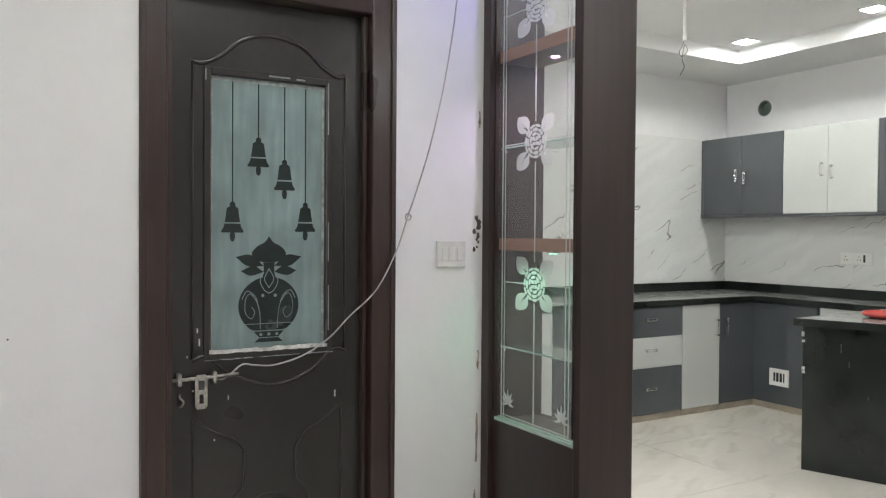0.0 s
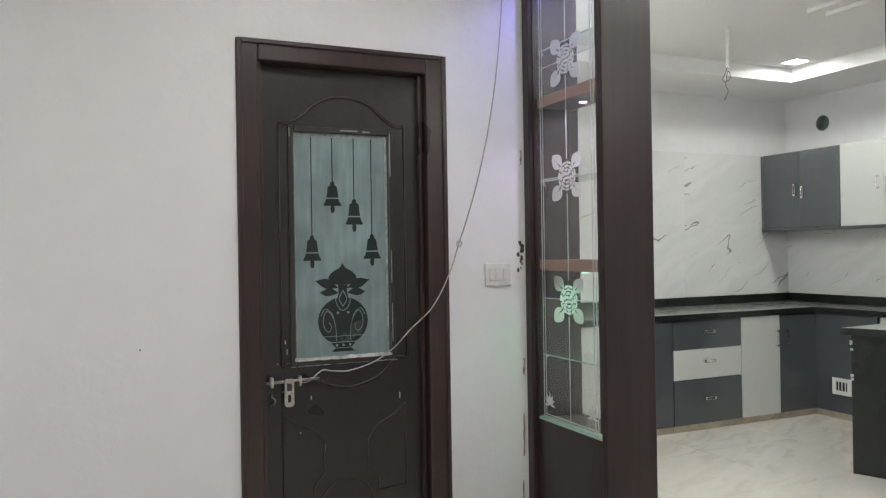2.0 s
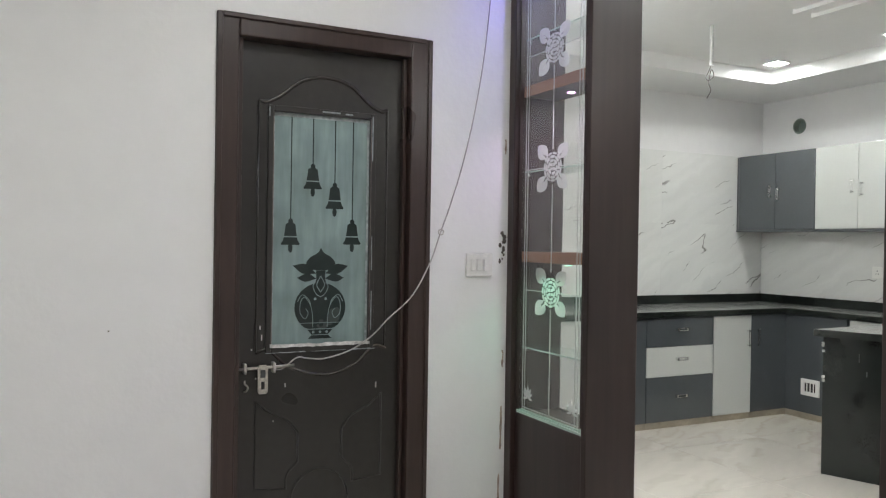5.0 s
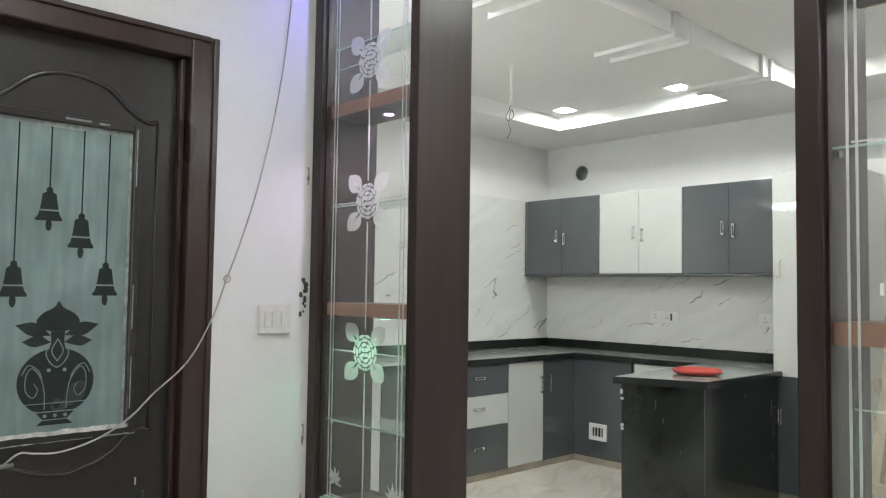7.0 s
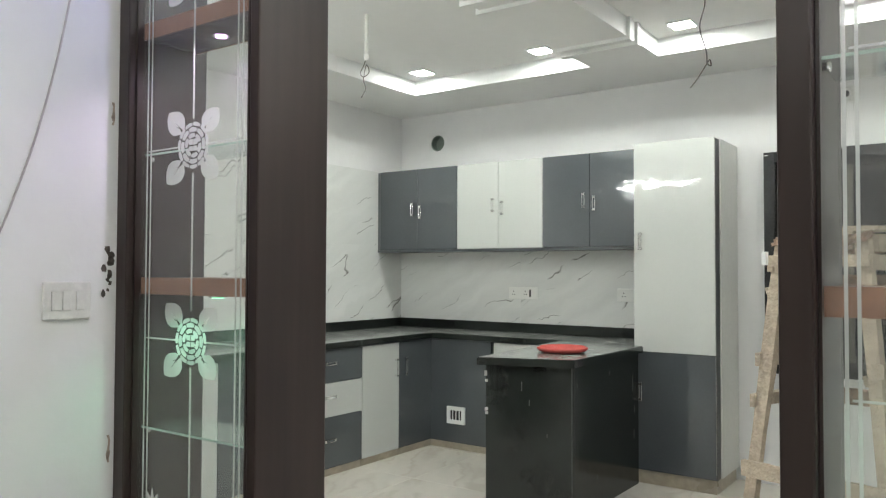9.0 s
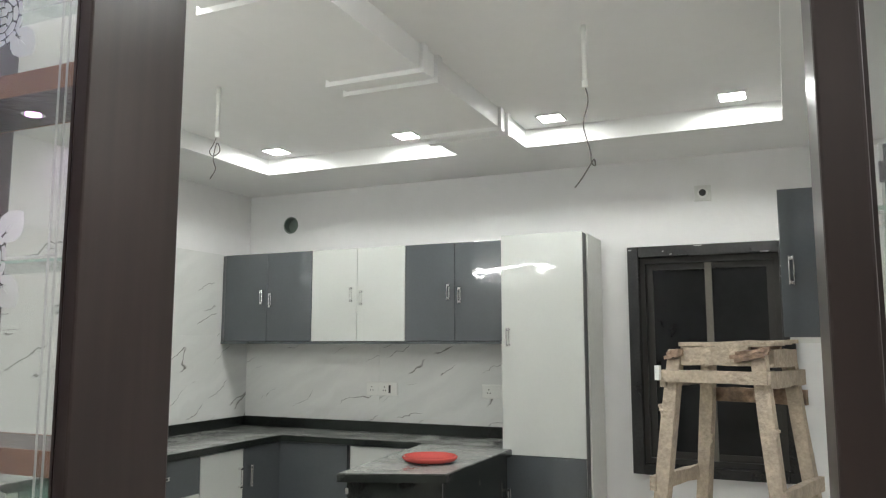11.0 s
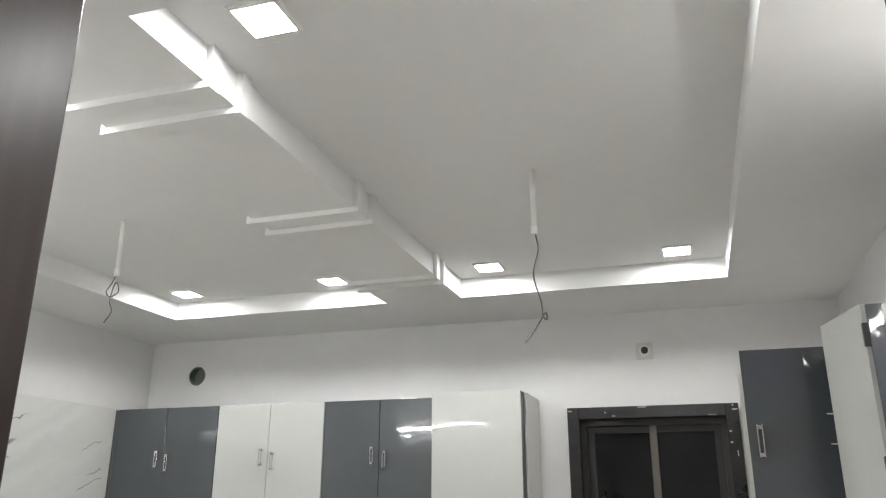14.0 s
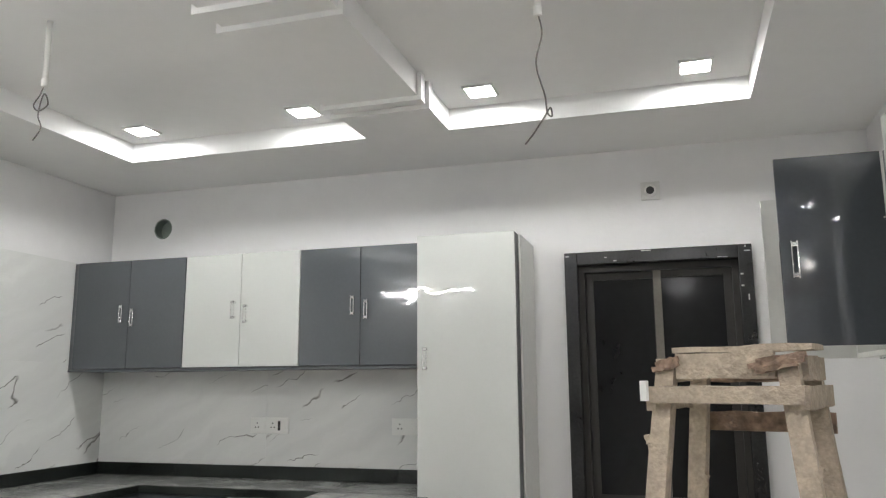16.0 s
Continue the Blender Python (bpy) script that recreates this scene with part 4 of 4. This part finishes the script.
# ---- granite worktop, upstands and peninsula ----
worktop = thing("worktop", (XB, YL, 0.8395), "dusty black granite kitchen worktop with a peninsula, wall reflection in its top colour", "worktop")
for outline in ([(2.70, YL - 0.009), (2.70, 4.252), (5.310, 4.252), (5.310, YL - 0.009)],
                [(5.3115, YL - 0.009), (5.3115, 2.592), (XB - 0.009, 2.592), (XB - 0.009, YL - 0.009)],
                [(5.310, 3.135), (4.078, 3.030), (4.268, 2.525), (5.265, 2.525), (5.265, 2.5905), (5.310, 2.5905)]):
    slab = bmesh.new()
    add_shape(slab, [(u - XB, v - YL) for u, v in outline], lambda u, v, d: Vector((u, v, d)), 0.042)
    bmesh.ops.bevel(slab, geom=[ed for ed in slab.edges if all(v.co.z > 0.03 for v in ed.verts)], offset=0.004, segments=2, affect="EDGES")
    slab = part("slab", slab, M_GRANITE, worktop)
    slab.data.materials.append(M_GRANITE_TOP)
    # upward faces get the paler tone with the wall's reflection painted in
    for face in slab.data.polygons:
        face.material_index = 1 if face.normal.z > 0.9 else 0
tagged(box("upstand", (2.70, YL - 0.024, 0.882), (XB - 0.026, YL - 0.009, 0.957), M_GRANITE, bevel=0.002), "black granite upstand along the tiled wall", "upstand")
tagged(box("upstand", (XB - 0.024, 2.594, 0.882), (XB - 0.009, YL - 0.009, 0.957), M_GRANITE, bevel=0.002), "black granite upstand along the tiled wall", "upstand")
pen = thing("peninsula_base", (4.6, 2.68, 0), "black polished granite peninsula base with chipped edges", "peninsula")
bm = bmesh.new()
add_shape(bm, [(4.128 - 4.6, 3.00 - 2.68), (4.298 - 4.6, 2.555 - 2.68), (4.318 - 4.6, 2.555 - 2.68), (4.150 - 4.6, 3.00 - 2.68)], lambda u, v, d: Vector((u, v, d)), 0.839)
part("end_slab", bm, M_GRANITE, pen)
box("side_slab", (4.319 - 4.6, 2.555 - 2.68, 0), (5.262 - 4.6, 2.575 - 2.68, 0.839), M_GRANITE, pen, 0.002)
box("inner_slab", (4.152 - 4.6, 2.982 - 2.68, 0), (5.31 - 4.6, 3.00 - 2.68, 0.839), M_GRANITE, pen, 0.002)
random.seed(4)
for k in range(7):
    z = random.uniform(0.52, 0.80)
    s = random.uniform(-0.002, 0.006)
    box("edge_chip", (4.121 - 4.6, 2.989 - 2.68 + s, z), (4.132 - 4.6, 3.003 - 2.68 + s * 0.6, z + random.uniform(0.006, 0.03)), M_PUTTY, pen, 0.001, "chipped white edge")
for x, z, tall in ((4.20, 0.70, 0.05), (4.215, 0.62, 0.03), (4.25, 0.45, 0.02)):
    y = 3.00 - (x - 4.128) / (4.298 - 4.128) * 0.445
    box("scuff", (x - 4.6 - 0.004, y - 2.68 - 0.0015, z), (x - 4.6 + 0.001, y - 2.68 + 0.0015, z + tall), M_SCUFF, pen, 0.0005, "pale scuff mark")
for x, z, tall in ((4.36, 0.72, 0.02), (4.80, 0.74, 0.03), (5.16, 0.60, 0.10), (5.19, 0.46, 0.05), (5.18, 0.30, 0.06), (4.62, 0.16, 0.03)):
    box("scuff", (x - 4.6, 2.5538 - 2.68, z), (x - 4.6 + 0.004, 2.5548 - 2.68, z + tall), M_SCUFF, pen, 0.0003, "pale scuff mark")
# grey strip paints the highlight along this corner, together with its wear
box("worn_corner_highlight", (4.2955 - 4.6, 2.5535 - 2.68, 0.02), (4.3015 - 4.6, 2.5575 - 2.68, 0.83), M_SCUFF, pen, 0.001, "worn grey corner with its painted edge highlight")
plate = bmesh.new()
prof = [(0.0, 0.0), (0.095, 0.0), (0.138, 0.010), (0.150, 0.022), (0.152, 0.030), (0.146, 0.035), (0.136, 0.030), (0.120, 0.016), (0.085, 0.008), (0.0, 0.007)]
rings = []
for r, z in prof:
    rings.append([plate.verts.new((4.60 + r * math.cos(a), 2.765 + r * math.sin(a), 0.882 + z)) for a in (2 * math.pi * k / 28 for k in range(28))] if r else [plate.verts.new((4.60, 2.765, 0.882 + z))])
for r0, r1 in zip(rings, rings[1:]):
    for k in range(28):
        q = [r0[k % len(r0)], r0[(k + 1) % len(r0)], r1[(k + 1) % len(r1)], r1[k % len(r1)]]
        q = list(dict.fromkeys(q))
        plate.faces.new(q)
tagged(part("plate", plate, M_RED, smooth=True), "shallow red plastic plate lying on the worktop", "plate")


# ---- cabinets on the side wall, doors ajar ----
def side_cabinet():
    e = thing("wall_cabinet", (3.80, YR, 1.555), "wall cabinet, white door ajar and grey door wide open", "cabinet", "side wall cabinets")
    d, h = 0.322, 0.603
    boxes("body", [((-0.286, 0, 0), (-0.268, d, h)), ((0.375, 0, 0), (0.393, d, h)), ((-0.268, 0, 0), (0.375, d, 0.018)), ((-0.268, 0, h - 0.018), (0.375, d, h)), ((-0.268, 0, 0.018), (0.375, 0.012, h - 0.018))], M_CARCASS, e, "grey board carcass")
    box("end_panel", (-0.299, 0.0, -0.004), (-0.287, 0.285, h - 0.004), M_BOARD, e, label="unfinished white end panel")
    box("shelf", (-0.268, 0.012, 0.30), (0.375, d - 0.03, 0.316), M_BOARD, e)
    box("front_stile", (-0.303, 0.286, -0.006), (-0.2875, d + 0.008, h - 0.004), M_GREY, e, 0.002, "grey laminate front edge")
    random.seed(17)
    for z, tall in ((0.02, 0.05), (0.13, 0.03), (0.20, 0.07), (0.33, 0.04), (0.42, 0.09), (0.545, 0.05)):
        bm = bmesh.new()
        rag = [(0.284 - random.uniform(0.0, 0.004), z + tall * q / 5) for q in range(6)] + [(0.287 + random.uniform(0.0, 0.003), z + tall * q / 5) for q in range(5, -1, -1)]
        add_shape(bm, rag, lambda u, v, dd: Vector((-0.3032 - dd, u, v)), 0.0012)
        part("film_scrap", bm, M_PLASTIC, e, "torn white protective film")
    a = Vector((3.535 - 3.80, 0.645 - YR, 0))
    b = Vector((3.848 - 3.80, 0.712 - YR, 0))
    bm = bmesh.new()
    dirn = (b - a).normalized()
    nrm = Vector((-dirn.y, dirn.x, 0))
    add_shape(bm, [(a.x, a.y), (b.x, b.y), (b.x + nrm.x * 0.018, b.y + nrm.y * 0.018), (a.x + nrm.x * 0.018, a.y + nrm.y * 0.018)], lambda u, v, dd: Vector((u, v, 0.006 + dd)), h)
    bmesh.ops.contextual_create(bm, geom=[ed for ed in bm.edges if ed.is_boundary])
    door = part("door", bm, M_WHITE, e, "glossy white door standing ajar")
    p = b - dirn * 0.012 + nrm * 0.018
    for z in (0.225, 0.32):
        part("handle_screw", add_tube(bmesh.new(), [p + Vector((0, 0, z)), p + nrm * 0.024 + Vector((0, 0, z))], 0.0026, 8), M_STEEL, door, "bare steel handle screw")
    for z in (0.10, 0.48):
        box("hinge", (a.x - 0.012, a.y + 0.006, z), (a.x + 0.004, a.y + 0.022, z + 0.07), M_EDGE, door, 0.002, "dark steel hinge")
    door = box("door", (4.168 - 3.80, 0.662 - YR, -0.012), (4.186 - 3.80, 0.975 - YR, h - 0.004), M_GREY, e, 0.0015, "glossy grey door open at a right angle")
    add_handle(door, (4.168 - 3.80, 0.935 - YR, 0.20), (4.168 - 3.80, 0.935 - YR, 0.32), (-1, 0, 0))
    return e


side_cabinet()
e = thing("wall_cabinet", (4.52, YR, 1.52), "plain white wall cabinet with an open door beside the window", "cabinet", "side wall cabinets")
boxes("body", [((-0.32, 0, 0), (-0.302, 0.322, 0.63)), ((0.302, 0, 0), (0.32, 0.322, 0.63)), ((-0.302, 0, 0), (0.302, 0.322, 0.018)), ((-0.302, 0, 0.612), (0.302, 0.322, 0.63)), ((-0.302, 0, 0.018), (0.302, 0.012, 0.612))], M_BOARD, e)
box("door", (0.322, 0.322, 0.0), (0.340, 0.626, 0.645), M_BOARD, e, 0.0015, "open white door")
box("bottom_profile", (-0.40, 0.30, -0.012), (0.0, 0.318, -0.001), M_CHROME, e, label="aluminium profile")

# ---- window ----
win = thing("window_1", (XB, 1.3965, 0.72), "closed dark sliding window in a black granite surround", "window", kind="structure")
hw, hh = 0.478, 1.408
t = 0.068
boxes("surround", [((-0.072, -hw, 0), (0.12, -hw + t, hh)), ((-0.072, hw - t, 0), (0.12, hw, hh)), ((-0.072, -hw + t, hh - t), (0.12, hw - t, hh)), ((-0.085, -hw + t, 0), (0.12, hw - t, 0.06))], M_WINFRAME, win, "black granite surround", 0.004)
i = hw - t
boxes("track", [((0.0, -i, 0.06), (0.09, -i + 0.03, hh - t)), ((0.0, i - 0.03, 0.06), (0.09, i, hh - t)), ((0.0, -i + 0.03, hh - t - 0.035), (0.09, i - 0.03, hh - t)), ((0.0, -i + 0.03, 0.06), (0.09, i - 0.03, 0.09))], M_SASH, win, "dark brown aluminium track")
for x, a, b in ((0.045, -0.02, i - 0.03), (0.02, -i + 0.03, 0.02)):
    s = boxes("sash", [((x, a, 0.09), (x + 0.022, a + 0.042, hh - t - 0.035)), ((x, b - 0.042, 0.09), (x + 0.022, b, hh - t - 0.035)), ((x, a + 0.042, 0.09), (x + 0.022, b - 0.042, 0.13)), ((x, a + 0.042, hh - t - 0.075), (x + 0.022, b - 0.042, hh - t - 0.035))], M_SASH, win, "dark brown aluminium sash", 0.001)
    box("pane", (x + 0.008, a + 0.04, 0.128), (x + 0.014, b - 0.04, hh - t - 0.073), M_DARKPANE, s, label="dark night glass")
box("mullion", (0.0155, -0.022, 0.09), (0.0195, 0.018, hh - t - 0.035), M_ALU, win, 0.001, "lighter brown aluminium interlock")
random.seed(21)
for y, z, w, tall in ((-0.43, 1.25, 0.014, 0.008), (-0.43, 1.19, 0.014, 0.008), (-0.452, 1.12, 0.006, 0.03), (-0.47, 1.37, 0.03, 0.006), (-0.45, 1.39, 0.006, 0.012), (0.45, 1.385, 0.02, 0.006), (0.02, 1.398, 0.05, 0.005), (0.25, 1.372, 0.012, 0.004), (0.20, 1.352, 0.016, 0.004), (-0.36, 1.345, 0.05, 0.003)):
    box("edge_chip", (-0.0735, y, z), (-0.0715, y + w, z + tall), M_PUTTY, win, 0.0005, "pale chip in the granite")
box("shutter", (0.125, -hw, 0), (0.14, hw, hh), M_BLACK, win, label="night behind the glass")

# ---- wall fittings ----
hole = thing("vent_hole", (XB, 4.512, 2.447), "round exhaust hole in the white kitchen wall", "vent hole")
bm = bmesh.new()
n = 32
ro, ri = 0.068, 0.060
ra = [bm.verts.new((-0.003, ro * math.cos(2 * math.pi * k / n), ro * math.sin(2 * math.pi * k / n))) for k in range(n)]
rb = [bm.verts.new((-0.003, ri * math.cos(2 * math.pi * k / n), ri * math.sin(2 * math.pi * k / n))) for k in range(n)]
rc = [bm.verts.new((0.06, ri * math.cos(2 * math.pi * k / n), ri * math.sin(2 * math.pi * k / n))) for k in range(n)]
for k in range(n):
    bm.faces.new((ra[k], ra[(k + 1) % n], rb[(k + 1) % n], rb[k]))
    bm.faces.new((rb[k], rb[(k + 1) % n], rc[(k + 1) % n], rc[k]))
bm.faces.new(rc)
part("sleeve", bm, M_PIPE, hole, "grey-green pipe sleeve")
bm = bmesh.new()
sq = [bm.verts.new((-0.0015, y, z)) for y, z in ((-0.095, -0.095), (0.095, -0.095), (0.095, 0.095), (-0.095, 0.095))]
rr = [bm.verts.new((-0.0015, 0.067 * math.cos(2 * math.pi * k / n), 0.067 * math.sin(2 * math.pi * k / n))) for k in range(n)]
q = n // 4
corner_of = [2, 3, 0, 1]
for c in range(4):
    seg = [rr[(c * q + k) % n] for k in range(q + 1)]
    bm.faces.new([sq[corner_of[c]]] + seg[::-1])
    nxt = sq[corner_of[(c + 1) % 4]]
    bm.faces.new([sq[corner_of[c]], seg[-1], nxt])
part("plaster_collar", bm, M_WALL, hole, "smoothed plaster")
rose = thing("lamp_holder", (XB, 1.404, 2.457), "white square plate with a dark lamp holder on the wall", "lamp holder")
box("plate", (-0.014, -0.05, -0.05), (0, 0.05, 0.05), M_BOARD, rose, 0.003)
part("ring", add_disc(bmesh.new(), (-0.018, 0, 0), 0.032, 0.016, "x"), M_PLASTIC, rose)
part("socket", add_disc(bmesh.new(), (-0.0275, 0, 0), 0.021, 0.003, "x"), M_BLACK, rose)


def fan_pipe(x, y, drop, label):
    e = thing("fan_pipe", (x, y, TRAY), label, "pipe")
    part("pipe", add_tube(bmesh.new(), [(0, 0, 0), (0, 0, -0.24)], 0.011, 12), M_PLASTIC, e, smooth=True)
    part("cap", add_disc(bmesh.new(), (0, 0, -0.248), 0.013, 0.03), M_PLASTIC, e)
    part("wire", add_tube(bmesh.new(), spline(drop, 6), 0.0028, 6), M_DARKWIRE, e, "loose grey wire", True)
    return e


fan_pipe(3.714, 1.664, [(0, 0, -0.25), (0.006, -0.01, -0.32), (-0.008, 0.008, -0.42), (0.006, -0.014, -0.52), (0.0, -0.02, -0.575), (0.012, -0.032, -0.585), (0.0, -0.03, -0.562), (-0.004, -0.012, -0.59), (-0.01, 0.02, -0.64), (-0.02, 0.045, -0.675)], "white fan pipe with a long loose wire, on the ceiling")
fan_pipe(3.716, 3.54, [(0, 0, -0.25), (0.01, 0.03, -0.29), (0.0, 0.045, -0.33), (0.0, 0.02, -0.355), (0.01, -0.012, -0.33), (0.0, 0.0, -0.29), (0.0, 0.02, -0.37), (0.01, 0.012, -0.42), (0.0, 0.035, -0.47)], "white fan pipe with a looped wire, on the ceiling")
fan_pipe(-2.3, 0.05, [(0, 0, -0.25), (0.0, 0.01, -0.27), (0.02, 0.04, -0.30), (0.03, 0.05, -0.33)], "white fan pipe with a bent wire on the living room ceiling")


# ---- paint-splashed work stool ----
def work_stool():
    e = thing("work_stool", (3.733, 1.137, 0), "tall rough wooden painter's stool splashed with paint", "stool", rz=-108)
    h = 1.537
    tops = [(-0.164, -0.14), (0.13, -0.14), (0.13, 0.15), (-0.164, 0.15)]
    spread = [(-0.335, -0.22), (0.285, -0.22), (0.275, 0.25), (-0.32, 0.25)]
    random.seed(7)
    for k, y in enumerate((-0.11, 0.0, 0.11)):
        bm = bmesh.new()
        add_beam(bm, (-0.145 + 0.01 * k, y, h - 0.021), (0.190 - 0.012 * k, y + 0.006, h - 0.020 + 0.004 * k), 0.108, 0.014, rough=0.003)
        part("seat_plank", bm, M_STOOL, e)
    for (tx, ty), (bx, by) in zip(tops, spread):
        bm = bmesh.new()
        add_beam(bm, (bx, by, 0), (tx, ty, h - 0.045), 0.047, 0.038, up=(0, 1, 0), rough=0.003)
        part("leg", bm, M_STOOL, e)

    def at(i, z):
        k = z / (h - 0.045)
        a, b = Vector((*spread[i], 0)), Vector((*tops[i], h - 0.045))
        return a.lerp(b, k)
    for i, j, z, out, w in ((0, 1, h - 0.062, -0.008, 0.066), (3, 2, h - 0.066, 0.008, 0.072), (0, 3, h - 0.07, 0, 0.06), (1, 2, h - 0.07, 0, 0.06),
                            (0, 1, h - 0.134, -0.032, 0.042), (3, 2, h - 0.215, 0.034, 0.055), (0, 3, h - 0.15, 0.0, 0.05), (1, 2, h - 0.14, 0.0, 0.055),
                            (0, 3, 1.02, 0.0, 0.05), (1, 2, 1.02, 0.0, 0.05), (3, 2, 0.86, 0.034, 0.06), (0, 1, 0.40, -0.036, 0.06), (0, 3, 0.86, 0, 0.05), (1, 2, 0.5, 0, 0.05), (0, 1, 0.60, -0.036, 0.06)):
        p, q = at(i, z), at(j, z)
        o = Vector((0, out, 0))
        if out == 0:
            o = Vector((-0.028 if i == 0 else 0.028, 0, 0))
        d = (q - p).normalized() * (0.03 if z < h - 0.1 else -0.028)
        bm = bmesh.new()
        add_beam(bm, p + o - d, q + o + d, w, 0.022, up=(0, 1, 0) if out else (1, 0, 0), rough=0.003)
        part("rail", bm, M_STOOL_WORN if i == 3 else M_STOOL, e)
    box("paper_tag", (-0.221, -0.205, h - 0.150), (-0.203, -0.185, h - 0.098), M_PLASTIC, e, 0.002, "white plastic scrap")
    for x, length, drop in ((-0.195, 0.07, 0.066), (-0.185, 0.06, 0.054), (0.045, 0.13, 0.062), (0.065, 0.115, 0.050), (0.06, 0.10, 0.072)):
        bm = bmesh.new()
        add_beam(bm, (x, -0.172, h - drop - 0.004), (x + length, -0.174, h - drop + 0.012), 0.013, 0.012, up=(0, 1, 0), rough=0.004)
        part("splinter", bm, M_STOOL_WORN, e, "broken bare wood")
    for i, z, s in ((0, 1.28, -1), (0, 1.02, -1), (1, 1.22, 1), (1, 0.98, -1), (3, 1.15, 1)):
        q = at(i, z)
        bm = bmesh.new()
        add_beam(bm, q + Vector((s * 0.022, -0.018, -0.018)), q + Vector((s * 0.034, -0.016, 0.02)), 0.012, 0.010, up=(0, 1, 0), rough=0.003)
        part("splinter", bm, M_STOOL, e)
    return e


work_stool()

# ---- broken plaster beside the partition, small marks on the wall ----
random.seed(11)
for k in range(11):
    z = 1.30 + 0.011 * k + random.uniform(-0.005, 0.005)
    x = PX0 - 0.012 - abs(random.gauss(0, 0.010))
    r = random.uniform(0.004, 0.012)
    bm = bmesh.new()
    add_shape(bm, [(x + r * random.uniform(0.5, 1.2) * math.cos(a), z + 1.3 * r * random.uniform(0.5, 1.2) * math.sin(a)) for a in (k2 * math.pi / 4 for k2 in range(8))], lambda u, v, d: Vector((u, YD - 0.0005 - d, v)), 0.0015)
    tagged(part("plaster_chip", bm, M_DIRT), "dark chip in the broken plaster edge", "plaster chip", "plaster chips")

for x, z0, z1 in ((1.600, 0.52, 0.70), (1.594, 0.28, 0.42), (1.604, 0.86, 0.93), (1.603, 1.74, 1.80)):
    bm = bmesh.new()
    left_edge = [(x - random.uniform(0.002, 0.008), z0 + (z1 - z0) * k / 6) for k in range(7)]
    right_edge = [(x + random.uniform(0.0, 0.004), z0 + (z1 - z0) * k / 6) for k in range(6, -1, -1)]
    add_shape(bm, left_edge + right_edge, lambda u, v, d: Vector((u, YD - 0.0004 - d, v)), 0.001)
    tagged(part("plaster_chip", bm, M_PEEL), "peeling brownish plaster strip at the wall edge", "plaster chip", "plaster chips")
for x, z in ((0.105, 1.062),):
    tagged(part("nail_mark", add_disc(bmesh.new(), (x, YD - 0.0012, z), 0.0026, 0.002, "y", 10), M_DIRT), "tiny dark nail mark on the white wall", "nail mark", "nail marks")

# ---- tiles, last ----
def tiles(parent, spans, axis, at, out, thick, material, gap=0.0012):
    for k, (a0, a1, b0, b1) in enumerate(spans):
        a0, a1, b0, b1 = a0 + gap, a1 - gap, b0 + gap, b1 - gap
        if axis == "z":
            lo, hi = (a0, b0, at), (a1, b1, at + thick)
        elif axis == "y":
            lo, hi = (a0, at - thick, b0), (a1, at, b1)
        else:
            lo, hi = (at - thick, a0, b0), (at, a1, b1)
        box("tile", lo, hi, material, parent)


left_wall, back_wall = bpy.data.objects["wall_left"], bpy.data.objects["wall_back"]
xs = [2.70, 3.342, 4.542, XB]
tiles(left_wall, [(a, b, z0, z1) for a, b in zip(xs, xs[1:]) for z0, z1 in ((0.86, 1.575), (1.575, 2.195))], "y", YL, -1, 0.008, M_MARBLE, 0.0004)
ys = [2.50, 3.70, YL - 0.008]
tiles(back_wall, [(a, b, z0, z1) for a, b in zip(ys, ys[1:]) for z0, z1 in ((0.86, 1.575), (1.575, 2.18))], "x", XB, -1, 0.008, M_MARBLE, 0.0004)
spans = []
step = 0.8
nx, ny = int((XB - LX0) / step) + 1, int((YL - LY0) / step) + 1
for i in range(nx):
    for j in range(ny):
        x, y = LX0 + step * i, LY0 + step * j
        if y > YD and x + step < PX1 - 0.1:
            continue
        if x > PX1 and y + step < YR - 0.1:
            continue
        spans.append((x, min(x + step, XB), y, min(y + step, YL)))
tiles(floor, spans, "z", -0.0055, 1, 0.0055, M_FLOOR)
